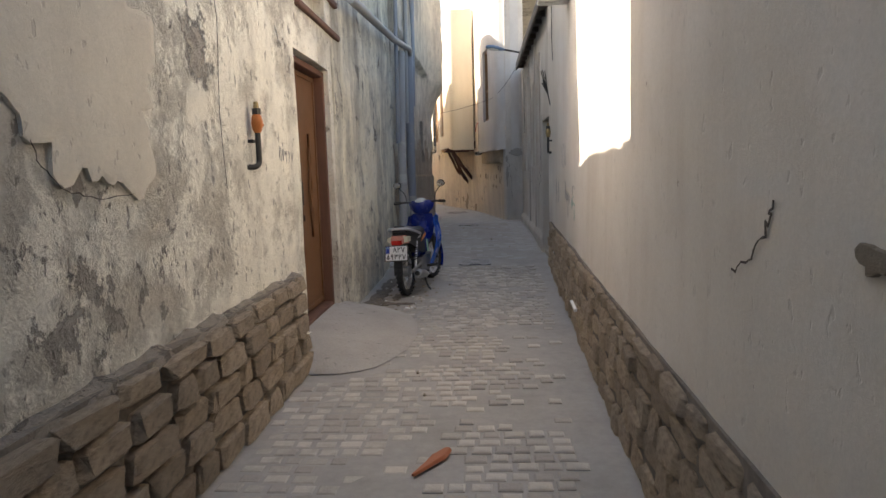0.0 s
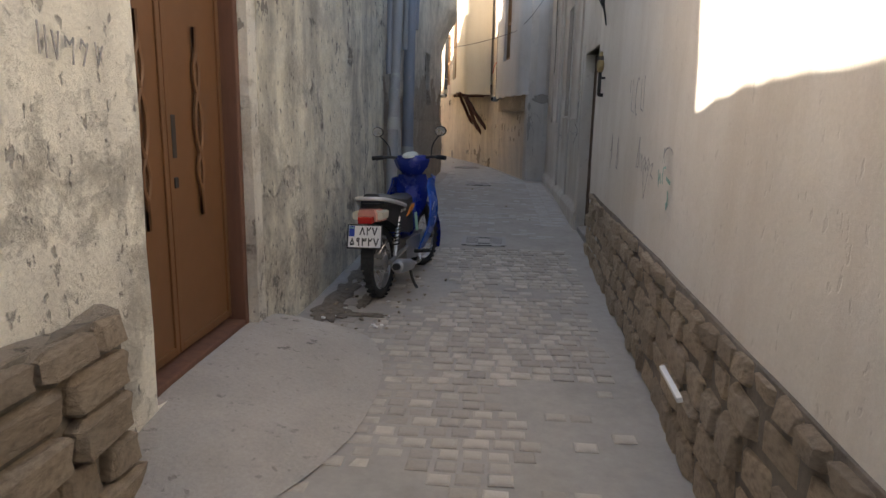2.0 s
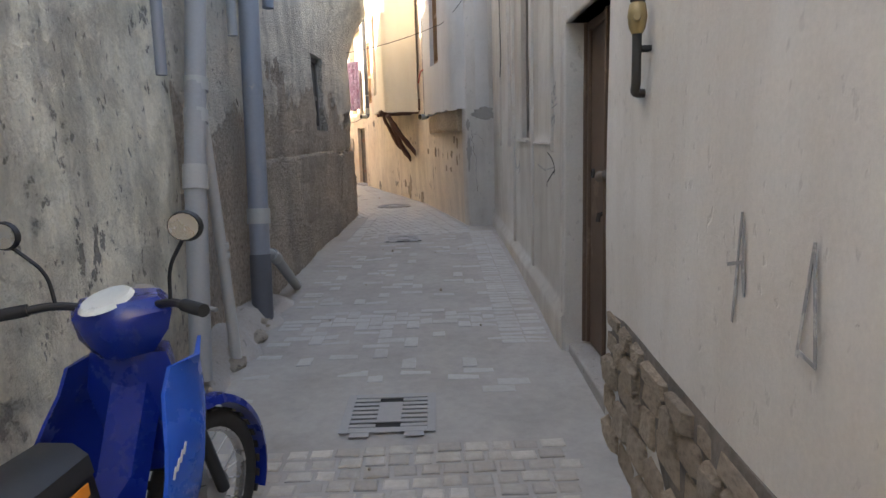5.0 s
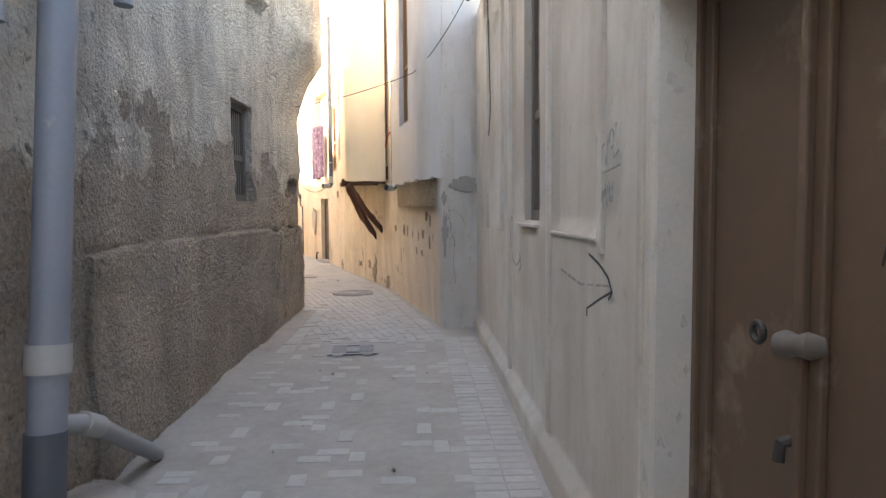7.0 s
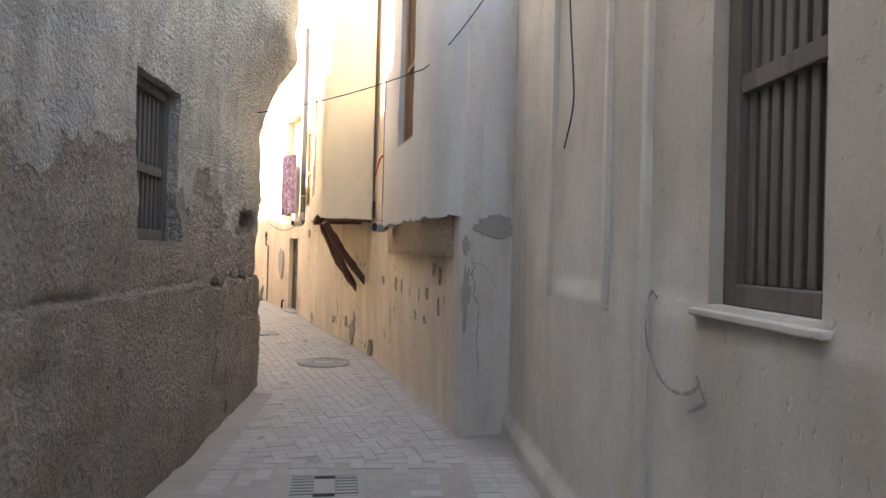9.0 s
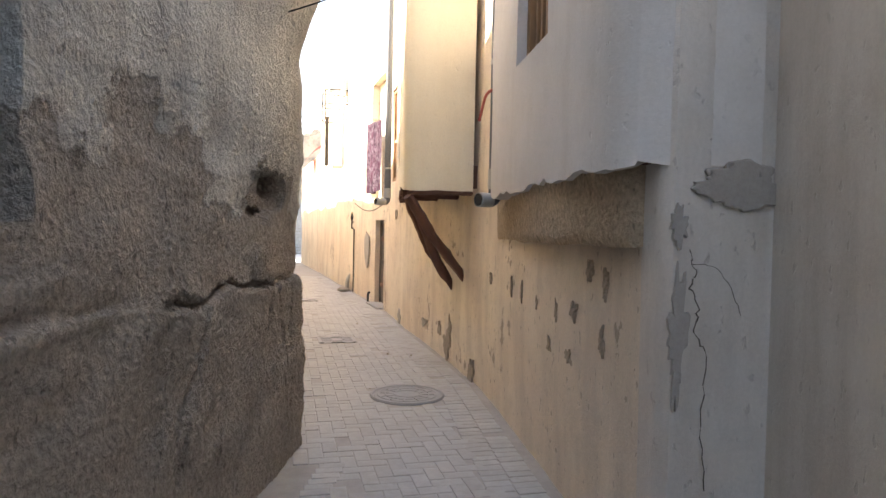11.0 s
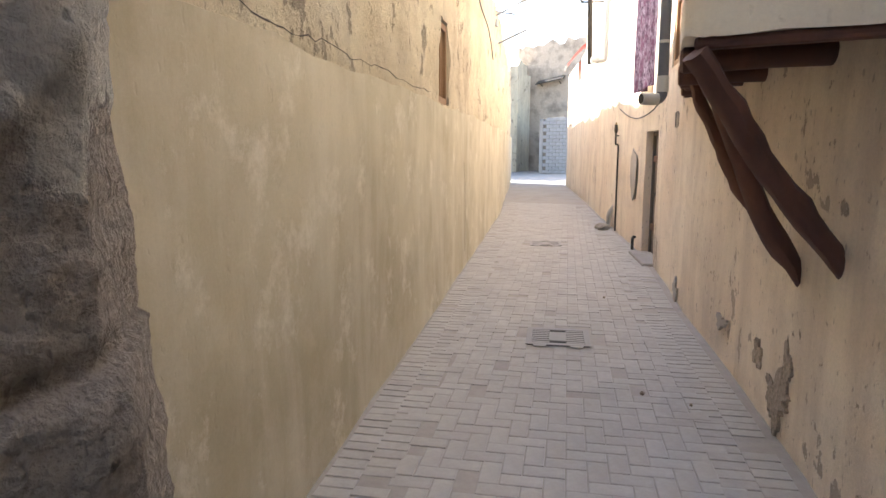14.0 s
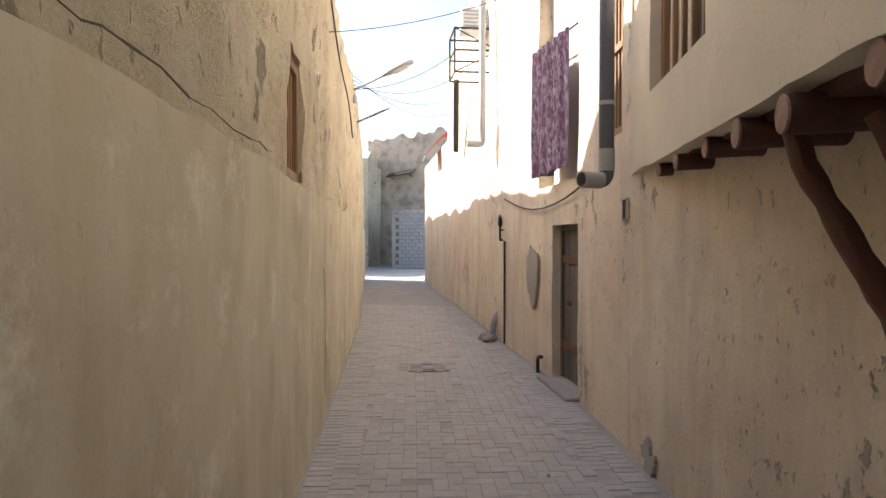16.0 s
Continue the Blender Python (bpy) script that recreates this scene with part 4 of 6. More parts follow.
def drain_grate(x, y, turn, label):
    """A square cast cover with two columns of slots."""
    root = thing("drain_grate", label, "drain", pose(x, y, ground_z(y) + 0.006) @ pose(0, 0, 0, math.degrees(math.atan((ground_z(y + 0.2) - ground_z(y - 0.2)) / 0.4))) @ pose(0, 0, 0, 0, 0, turn), "drain grates")
    # Near-black plate just under the bars paints the shade in the slots.
    part("slot_shade_plate", block(-0.235, 0.235, -0.215, 0.215, -0.008, -0.002), M_DARK, root)
    bm = bmesh.new()
    for a, b, c, d in ((-0.25, -0.205, -0.23, 0.23), (0.205, 0.25, -0.23, 0.23), (-0.205, 0.205, 0.18, 0.23), (-0.205, 0.205, -0.23, -0.18), (-0.065, 0.065, -0.12, 0.12)):
        box(bm, a, b, c, d, 0.0, 0.007, 0.002)
    part("rim", bm, M_GRATE, root)
    for sx in (-0.135, 0.135):
        for k in range(7):
            yy = -0.18 + 0.36 * (k + 0.5) / 7
            part("bar", block(sx - 0.07, sx + 0.07, yy - 0.0165, yy + 0.0165, 0.0, 0.006, bevel=0.002), M_GRATE, root)
    for a in (-0.14, 0.14):
        part("lug", block(a - 0.05, a + 0.05, -0.275, -0.23, 0.0, 0.006, bevel=0.002), M_GRATE, root)
    return root


drain_grate(-0.12, 9.66, 0, "grey cast drain grate in the paving")
drain_grate(-0.33, 15.05, 4, "grey cast drain grate sunk in dusty paving")
drain_grate(-2.06, 22.23, 19, "grey cast drain grate framed by pavers")
drain_grate(-3.85, 27.0, 21, "worn drain grate with a broken corner")


def manhole():
    root = thing("manhole_cover", "round cast manhole cover with worn raised pattern in the paving", "manhole", pose(-0.75, 19.44, ground_z(19.4) + 0.004))
    part("collar", ring_tube(0.325, 0.018, 40, 6, squash=1.0, m=pose(0, 0, 0, 90)), M_GRATE, root)
    part("plate", tube([(0, 0, -0.01), (0, 0, 0.008)], 0.305, 40), M_GRATE, root)
    for r in (0.27, 0.2, 0.12):
        part("raised_ring", ring_tube(r, 0.007, 36, 5, m=pose(0, 0, 0.008, 90)), M_GRATE, root)
    for k in range(12):
        a = k * math.tau / 12
        part("raised_rib", block(0.135, 0.25, -0.006, 0.006, 0.008, 0.014, bevel=0.002, m=pose(0, 0, 0, 0, 0, math.degrees(a))), M_GRATE, root)


manhole()


# ---- pipes, valves, lamps and cables ----
def pipe_thing(name, label, pts, r, material, bands=(), group="", bendr=0.09, n=14):
    root = thing(name, label, "pipe", Matrix.Translation(pts[0]), group)
    o = Vector(pts[0])
    pts = [Vector(p) - o for p in pts]
    part("pipe_run", tube(bend(pts, bendr), r, n), material, root, "", True)
    for b0, b1, rr, mat in bands:
        part("pipe_collar", tube([Vector(b0) - o, Vector(b1) - o], rr, n), mat, root, "pale ribbed collar", True)
    return root


pipe_thing("drain_pipe", "dusty grey plastic drain pipe leaning on the wall", [(-1.25, 9.96, 0.16), (-1.26, 10.21, 1.38), (-1.275, 10.50, 2.32), (-1.28, 10.76, 3.42)], 0.064, M_PIPE,
           [((-1.258, 10.185, 1.27), (-1.26, 10.215, 1.41), 0.074, M_PIPEL), ((-1.268, 10.37, 1.85), (-1.269, 10.385, 1.93), 0.073, M_PIPEL), ((-1.265, 10.31, 1.66), (-1.266, 10.33, 1.74), 0.072, M_PIPEL)], "drain pipes")
pipe_thing("drain_pipe", "thin pale grey plastic pipe joining a wider one", [(-1.20, 10.46, 0.12), (-1.23, 10.43, 1.0), (-1.25, 10.36, 1.80)], 0.036, M_PIPEL,
           [((-1.22, 10.445, 0.80), (-1.222, 10.443, 0.84), 0.043, M_PIPEL), ((-1.222, 10.443, 0.86), (-1.223, 10.441, 0.90), 0.043, M_PIPEL)], "drain pipes")
pipe_thing("drain_pipe", "wide blue-grey metal downpipe with a pale collar", [(-1.25, 11.30, 0.10), (-1.25, 11.42, 1.0), (-1.26, 11.64, 2.6), (-1.26, 11.78, 3.6)], 0.078, M_PIPEB,
           [((-1.25, 11.405, 0.90), (-1.25, 11.42, 1.02), 0.090, M_PIPEL), ((-1.25, 11.30, 0.10), (-1.25, 11.37, 0.66), 0.083, M_PIPED), ((-1.25, 11.385, 0.76), (-1.25, 11.40, 0.88), 0.07, M_PIPED)], "drain pipes")
pipe_thing("outlet_pipe", "grey outlet pipe slanting down to the ground", [(-1.24, 11.44, 0.66), (-1.22, 11.66, 0.60), (-1.22, 12.40, 0.16)], 0.045, M_PIPE,
           [((-1.225, 11.60, 0.62), (-1.22, 11.74, 0.555), 0.054, M_PIPEL)])
pipe_thing("overhead_pipe", "long dusty grey pipe running along the wall high up", [(-1.24, 6.4, 3.16), (-1.24, 9.6, 3.40), (-1.22, 11.6, 3.62), (-1.25, 12.0, 3.4)], 0.048, M_PIPE)
for k, (yy, rr) in enumerate(((9.9, 0.03), (11.2, 0.035), (12.3, 0.05))):
    pipe_thing("riser_pipe", "grey upright pipe fixed to the upper wall", [(-1.27, yy, 1.9 + 0.4 * k), (-1.23, yy + 0.1, 5.2)], rr, M_PIPE if k % 2 else M_PIPEB, (), "risers")
pipe_thing("rain_pipe", "dark slate rain pipe with pale elbow at the white bay", [(-0.12, 18.64, 1.93), (0.0, 18.75, 1.93), (0.0, 18.75, 2.3), (0.0, 18.75, 6.2)], 0.055, M_PIPED,
           [((0.0, 18.75, 2.02), (0.0, 18.75, 2.18), 0.062, M_PIPEL), ((0.0, 18.75, 3.0), (0.0, 18.75, 3.04), 0.06, M_PIPEL), ((-0.13, 18.63, 1.93), (-0.04, 18.71, 1.93), 0.058, M_PIPEL)], "rain pipes", 0.07)
pipe_thing("rain_pipe", "dark slate rain pipe with pale elbow beside the cream bay", [(-1.88, 24.2, 2.17), (-1.72, 24.35, 2.17), (-1.72, 24.35, 2.5), (-1.72, 24.35, 6.2)], 0.055, M_PIPED,
           [((-1.72, 24.35, 2.24), (-1.72, 24.35, 2.40), 0.062, M_PIPEL), ((-1.72, 24.35, 2.72), (-1.72, 24.35, 2.75), 0.061, M_PIPEL), ((-1.89, 24.19, 2.17), (-1.76, 24.31, 2.17), 0.061, M_PIPEL)], "rain pipes", 0.07)
pipe_thing("rain_pipe", "pale grey rain pipe with elbow on the sunlit wall", [(-3.95, 29.6, 3.3), (-3.72, 29.75, 3.3), (-3.72, 29.75, 3.6), (-3.72, 29.75, 6.3)], 0.055, M_PIPEL, (), "rain pipes", 0.07)
# Black discs on the closed pipe ends paint the shade of a hollow pipe.
for tip in ((-0.13, 18.63, 1.93), (-1.89, 24.19, 2.17)):
    mouth = thing("pipe_mouth_shade", "black disc painted as the shade inside the rain pipe", "pipe", Matrix.Translation(tip), "pipe mouths")
    part("opening", tube([(-0.001, -0.001, 0), (-0.004, -0.0035, 0)], 0.049, 16), M_DARK, mouth)
mould = thing("facade_moulding", "narrow upright plaster mouldings round panels and window", "moulding", pose(1.03, 13.0, 0))
for y0, w_, z0_, z1_ in ((-1.90, 0.05, 1.40, 3.4), (-0.93, 0.05, 0.35, 3.7), (0.47, 0.05, 0.35, 3.7), (0.93, 0.04, 1.40, 3.4), (1.92, 0.04, 1.40, 3.4)):
    part("strip", block(-0.018, 0.02, y0, y0 + w_, z0_, z1_, bevel=0.006), M_FACADE, mould)
part("sill", block(-0.008, 0.03, -1.84, -0.96, 1.445, 1.462, bevel=0.004), M_FACADE, mould)
part("sill", block(-0.014, 0.03, -0.55, 0.10, 1.462, 1.485, bevel=0.005), M_FACADE, mould)
hosem = thing("red_hose", "short red hose on the wall by the rain pipe", "hose", pose(-0.12, 18.7, 2.55))
part("hose", tube(bend([(0.12, 0.05, 0.28), (0.03, 0.0, 0.22), (-0.02, 0, 0.0)], 0.1), 0.012, 8), M_TANK, hosem, "", True)


def gas_valve(name, label, m, lever):
    root = thing(name, label, "gas pipe", m)
    part("pipe_run", tube(bend([(-0.07, 0.03, -0.215), (-0.03, -0.05, -0.215), (0.012, -0.055, -0.19), (0.012, -0.055, 0.0)], 0.04), 0.017, 10), M_IRON, root, "", True)
    part("valve_body", tube([(0.012, -0.055, -0.01), (0.012, -0.055, 0.01), (0.012, -0.055, 0.05), (0.012, -0.055, 0.09), (0.012, -0.055, 0.10)], [0.02, 0.03, 0.036, 0.03, 0.02], 10), lever, root, "painted valve body", True)
    part("valve_stem", tube([(0.012, -0.055, 0.04), (0.065, -0.07, 0.04)], [0.016, 0.012], 8), lever, root)
    part("union_nut", tube([(0.012, -0.055, 0.10), (0.012, -0.055, 0.135)], 0.027, 6), M_IRON, root)
    part("cap", tube([(0.012, -0.055, 0.135), (0.012, -0.055, 0.175)], [0.018, 0.014], 8), M_BRASS, root)
    part("wall_clip", block(-0.03, 0.02, -0.04, 0.03, -0.07, -0.05, bevel=0.004), M_IRON, root)


gas_valve("gas_valve", "orange gas valve on a black pipe stub on the wall", pose(-1.40, 3.82, 1.73, 0, 0, 90), M_ORANGE)
gas_valve("gas_valve", "brass gas valve on a black hooked pipe", RIGHT.stand(RIGHT.of_y(8.78), 1.88), M_BRASS)
gas_valve("gas_valve", "rusty gas valve and riser on the ochre wall", SLANT.stand(SLANT.of_y(29.2), 1.95), M_IRON)
pipe_thing("riser_pipe", "thin rusty gas riser on the ochre wall", [SLANT.place(SLANT.of_y(28.9), 0.2, 0.05), SLANT.place(SLANT.of_y(28.9), 1.72, 0.05)], 0.016, M_IRON, (), "risers")


def street_lamp(name, label, base, tip, material, arm):
    base, tip = Vector(base), Vector(tip)
    root = thing(name, label, "street lamp", Matrix.Translation(base))
    d = tip - base
    h = d.normalized()
    part("arm", tube(bend([(0, 0, -0.15), (0, 0, 0), d * 0.55], 0.12), 0.022, 8), arm, root, "", True)
    q = d * 0.5
    L = d.length * 0.55
    part("housing", tube([q + h * L * u for u in (0, 0.12, 0.4, 0.75, 0.95, 1.0)], [0.03, 0.06, 0.095, 0.105, 0.07, 0.02], 12, squash=0.5), material, root, "", True)
    part("lens", tube([q + h * L * u - Vector((0, 0, 0.035)) for u in (0.35, 0.45, 0.8, 0.9)], [0.02, 0.075, 0.075, 0.02], 10, squash=0.4), M_GLASS, root, "milky lamp lens", True)
    part("wall_plate", block(-0.05, 0.05, -0.05, 0.05, -0.22, -0.08, bevel=0.008), arm, root)


street_lamp("street_lamp", "blue-grey street lamp on a short arm", (0.98, 15.45, 4.16), (0.22, 14.9, 4.22), M_LAMPB, M_IRON)
street_lamp("street_lamp", "grey street lamp on an arm from the mud wall", (-6.05, 29.9, 4.35), (-4.95, 29.75, 4.72), M_LAMP, M_LAMP)
pipe_thing("bracket_arm", "bare grey bracket arm on the mud wall", [(-6.1, 30.2, 3.85), (-5.45, 30.1, 4.05)], 0.022, M_LAMP)
box_lamp = thing("wall_lamp", "boxy pale wall lamp jutting from the white wall", "lamp", pose(0.86, 6.3, 3.02))
part("housing", block(-0.30, 0.05, -0.12, 0.12, 0.03, 0.16, bevel=0.025), M_LAMP, box_lamp)
part("lens", block(-0.29, 0.0, -0.10, 0.10, -0.02, 0.032, bevel=0.02), M_GLASS, box_lamp, "milky lens")


def eave():
    root = thing("eave_board", "dark weathered timber eave along the facade top", "eave", pose(1.03, 9.5, 3.82))
    part("fascia", block(-0.16, -0.12, -0.1, 6.0, -0.06, 0.10, bevel=0.008), M_OLDWOOD, root)
    part("soffit", block(-0.12, 0.3, -0.1, 6.0, 0.03, 0.07), M_OLDWOOD, root)
    for k in range(11):
        part("rafter_end", block(-0.12, 0.1, 0.1 + k * 0.56, 0.18 + k * 0.56, -0.05, 0.03, bevel=0.006), M_OLDWOOD, root)


eave()


def cable(label, pts, r=0.005):
    root = thing("cable", label, "cable", Matrix.Translation(pts[0]), "cables")
    o = Vector(pts[0])
    part("wire", tube([Vector(p) - o for p in pts], r, 6), M_CABLE, root, "", True)


cable("black cable hanging down the facade", bend([(0.98, 14.6, 3.85), (0.99, 14.5, 3.0), (0.985, 14.35, 2.45), (0.99, 14.55, 2.25)], 0.2))
cable("black cable slung from lamp to white bay", sag((0.98, 15.2, 4.0), (0.30, 16.6, 3.25), 0.12))
cable("black cable strung from white bay across to the corner wall", sag((0.30, 16.6, 3.25), (-1.32, 17.5, 2.98), 0.05))
cable("black cable across the alley", sag((-4.6, 25.8, 3.95), (-2.4, 27.0, 4.75), 0.12))
for k in range(4):
    cable("thin black cable over the far lane", sag((-6.0, 29.6, 4.3 + 0.1 * k), (-4.2 - 0.7 * k, 31.0 + 2.3 * k, 5.4 + 0.05 * k), 0.25 + 0.05 * k), 0.007)
cable("black cable along the mud wall", [YELLOW.place(YELLOW.of_y(y), 4.15 - 0.9 * u ** 2 + 0.12 * math.sin(9 * u), 0.06) for u, y in zip(np.linspace(0, 1, 12), np.linspace(23.6, 28.6, 12))], 0.009)
cable("grey cable looped along the ochre wall", [SLANT.place(SLANT.of_y(y), 2.35 - 0.22 * math.sin(math.pi * u) - 0.05 * u, 0.03) for u, y in zip(np.linspace(0, 1, 10), np.linspace(29.0, 25.4, 10))], 0.009)
cable("black cable on the white wall", [RIGHT.place(RIGHT.of_y(8.3 + 0.15 * math.sin(u * 3)), 3.9 - 1.1 * u, 0.02) for u in np.linspace(0, 1, 8)])
# a tangle of wire ends beside the gas valve
tangle = thing("wire_tangle", "tangle of cut black wires on the wall", "cable", RIGHT.stand(RIGHT.of_y(8.85), 2.45))
rnd = random.Random(4)
for k in range(14):
    a = rnd.uniform(-0.9, 0.9)
    part("wire_end", tube([(0, -0.02, -0.15), (0.05 * a, -0.05, 0.0), (0.2 * a, -0.08 - 0.08 * rnd.random(), rnd.uniform(0.1, 0.32))], 0.006, 5), M_CABLE, tangle)


def ac_cage():
    root = thing("cooler_cage", "rusty steel cage bracket for a cooler on the far wall", "bracket", pose(-4.05, 30.6, 4.62, 0, 0, 21))
    w, d, h = 0.38, 0.35, 0.75
    for x in (-w, w):
        for y in (-d, d):
            part("post", tube([(x, y, 0), (x, y, h)], 0.02, 6), M_IRON, root)
    for z in (0, h * 0.5, h):
        for a, b in (((-w, -d), (w, -d)), ((-w, d), (w, d)), ((-w, -d), (-w, d)), ((w, -d), (w, d))):
            part("rail", tube([(*a, z), (*b, z)], 0.018, 6), M_IRON, root)
    for a, b in (((-w, -d, 0), (w, -d, h * 0.5)), ((-w, -d, h), (w, -d, h * 0.5))):
        part("strut", tube([a, b], 0.012, 6), M_IRON, root)
    part("strut", tube([(w, 0, 0.1), (0.62, 0.1, -0.3)], 0.02, 6), M_IRON, root)
    cooler = thing("air_cooler", "pale box-shaped cooler in its cage", "cooler", pose(-4.05, 30.6, 5.39, 0, 0, 21))
    part("casing", block(-0.25, 0.25, -0.22, 0.22, 0.0, 0.4, bevel=0.02), M_WHITE, cooler)
    for k in range(5):
        part("louvre", block(-0.2, 0.2, -0.235, -0.22, 0.05 + k * 0.065, 0.08 + k * 0.065), M_PIPEL, cooler)
    pipe_thing("post_pipe", "dark steel post below the cage", [(-5.0, 33.2, 3.7), (-4.75, 32.2, 5.0)], 0.06, M_IRON)
    dish = thing("red_awning", "small faded red sheet awning on the low wall", "awning", pose(-6.35, 38.0, 4.35, 0, 0, 20))
    bm = bmesh.new()
    rows_ = [[bm.verts.new((-0.75 + 0.75 * u, -0.6 + 1.2 * v, 0.75 * math.sin(u * 1.4) - 0.15)) for v in np.linspace(0, 1, 5)] for u in np.linspace(0, 1, 8)]
    for r0, r1 in zip(rows_, rows_[1:]):
        for k in range(4):
            bm.faces.new((r0[k], r0[k + 1], r1[k + 1], r1[k]))
    bmesh.ops.solidify(bm, geom=bm.faces[:], thickness=0.03)
    part("sheet", bm, M_TANK, dish, "", True)
    part("edge_strip", tube([(-0.76, -0.62, -0.16), (-0.76, 0.62, -0.16)], 0.03, 6), M_PIPEL, dish)


ac_cage()


def hanging_cloth():
    s0, s1 = SLANT.of_y(25.93), SLANT.of_y(27.2)
    root = thing("hanging_cloth", "purple and white patterned cloth hung out below the niche", "cloth", SLANT.stand((s0 + s1) / 2, 2.45, 0.05))
    w = (s1 - s0) / 2
    bm = bmesh.new()
    g = []
    for j in range(25):
        v = j / 24
        row = []
        for i in range(31):
            u = i / 30
            top = 1.50 - 0.12 * u
            row.append(bm.verts.new((w * (2 * u - 1) * (1 - 0.04 * v), -0.05 - 0.025 * math.sin(u * 17 + v * 2) * (0.3 + v * 0.7) - 0.02 * math.sin(u * 41), (1 - v) * top + 0.02 * math.sin(u * 9) * v)))
        g.append(row)
    for r0, r1 in zip(g, g[1:]):
        for k in range(30):
            bm.faces.new((r0[k], r0[k + 1], r1[k + 1], r1[k]))
    bmesh.ops.solidify(bm, geom=bm.faces[:], thickness=0.008)
    part("cloth_sheet", bm, M_CLOTH, root, "", True)
    line = thing("clothes_line", "thin rod from which the cloth hangs", "rod", SLANT.stand((s0 + s1) / 2, 3.92, 0.0))
    part("rod", tube([(-w - 0.1, -0.04, 0.05), (w + 0.1, -0.04, -0.09)], 0.012, 6), M_IRON, line)


hanging_cloth()


# ---- motorcycle ----
def motorcycle():
    root = thing("motorcycle", "blue step-through motorcycle parked leaning beside the wall", "motorcycle", pose(-0.79, 7.95, 0.015, 0, -2.5, -10.0) @ pose(0, 0, 0, 0, 0, 90))
    R = 0.282

    def wheel(x, turn=0.0):
        m = pose(x, 0, R, 0, 0, turn)
        tyre = ring_tube(R - 0.038, 0.038, 40, 10, squash=0.95, m=m)
        w = part("wheel", ring_tube(R - 0.072, 0.014, 36, 6, squash=1.6, m=m), M_CHROME, root, "chrome spoked wheel rim", True)
        part("tyre", tyre, M_RUBBER, w, "", True)
        bm = bmesh.new()
        for k in range(30):
            a = k * math.tau / 30
            box(bm, -0.014, 0.014, -0.034, 0.034, R - 0.006, R + 0.001, 0, m @ pose(0, 0, 0, 0, math.degrees(a), 0))
        part("tread", bm, M_RUBBER, w)
        part("hub", tube([m @ Vector((0, y, 0)) for y in (-0.06, -0.05, 0.05, 0.06)], [0.03, 0.062, 0.062, 0.03], 16), M_ALU, w, "", True)
        for k in range(18):
            a = k * math.tau / 18
            b = a + (0.35 if k % 2 else -0.35)
            y = 0.045 if k % 4 < 2 else -0.045
            part("spoke", tube([m @ Vector((0.055 * math.cos(a), y, 0.055 * math.sin(a))), m @ Vector(((R - 0.075) * math.cos(b), 0, (R - 0.075) * math.sin(b)))], 0.0025, 4), M_CHROME, w)
        return w

    wheel(-0.62)
    wheel(0.60, -8)
    steer = pose(0.60, 0, 0, 0, 0, -8)
    # fork and front mudguard
    for y in (-0.075, 0.075):
        part("fork_leg", tube([steer @ Vector((0, y, R)), steer @ Vector((-0.10, y, 0.60)), steer @ Vector((-0.2, y * 0.6, 0.86))], [0.022, 0.024, 0.02], 10), M_BLACK, root, "", True)
    secs = []
    for a in np.linspace(-0.5, 2.35, 16):
        c = Vector((math.cos(a), 0, math.sin(a)))
        w = 0.055
        p = [c * (R + 0.02) + Vector((0, -w, 0)), c * (R + 0.05) + Vector((0, -w * 0.7, 0)), c * (R + 0.058), c * (R + 0.05) + Vector((0, w * 0.7, 0)), c * (R + 0.02) + Vector((0, w, 0)), c * (R + 0.035)]
        secs.append([steer @ (q + Vector((0, 0, R))) for q in p])
    part("front_mudguard", loft(secs), M_BLUE, root, "", True)
    # leg shields, one broad wing on each side
    for sgn in (-1, 1):
        secs = []
        for u in np.linspace(0, 1, 10):
            z = 0.27 + 0.60 * u
            x0 = 0.10 + 0.26 * u ** 1.2
            depth = 0.18 + 0.10 * math.sin(u * 2.6)
            y0 = sgn * (0.11 + 0.10 * math.sin(min(1, u * 1.15) * math.pi * 0.85) + 0.03)
            secs.append([Vector((x0 - depth * 0.5, y0 * 0.95, z)), Vector((x0, y0 + sgn * 0.015, z)), Vector((x0 + depth * 0.55, y0 * 0.72, z + 0.02)), Vector((x0 + depth * 0.55, y0 * 0.72 - sgn * 0.012, z + 0.02)), Vector((x0, y0 - sgn * 0.004, z)), Vector((x0 - depth * 0.5, y0 * 0.95 - sgn * 0.012, z))])
        part("leg_shield", loft(secs), M_BLUEL if sgn < 0 else M_BLUE, root, "glossy blue leg shield", True)
    # central body: down tube cover, steering cover, headlamp
    # The right shield gets a brighter blue than the left one.
    part("centre_cover", loft([[Vector((x, y * w, z + dz)) for y, dz in ((-1, -0.05), (-0.7, 0.05), (0.7, 0.05), (1, -0.05), (0.5, -0.09), (-0.5, -0.09))] for x, z, w in ((-0.22, 0.50, 0.06), (-0.02, 0.44, 0.07), (0.16, 0.52, 0.08), (0.30, 0.78, 0.085), (0.36, 0.92, 0.07))]), M_BLUE, root, "", True)
    part("front_cover", loft([[Vector((0.40 + dx, y * w, z)) for y, dx in ((-1, -0.10), (-0.6, 0.0), (0, 0.03), (0.6, 0.0), (1, -0.10), (0, -0.12))] for z, w in ((0.52, 0.06), (0.62, 0.12), (0.78, 0.16), (0.90, 0.13))]), M_BLUE, root, "", True)
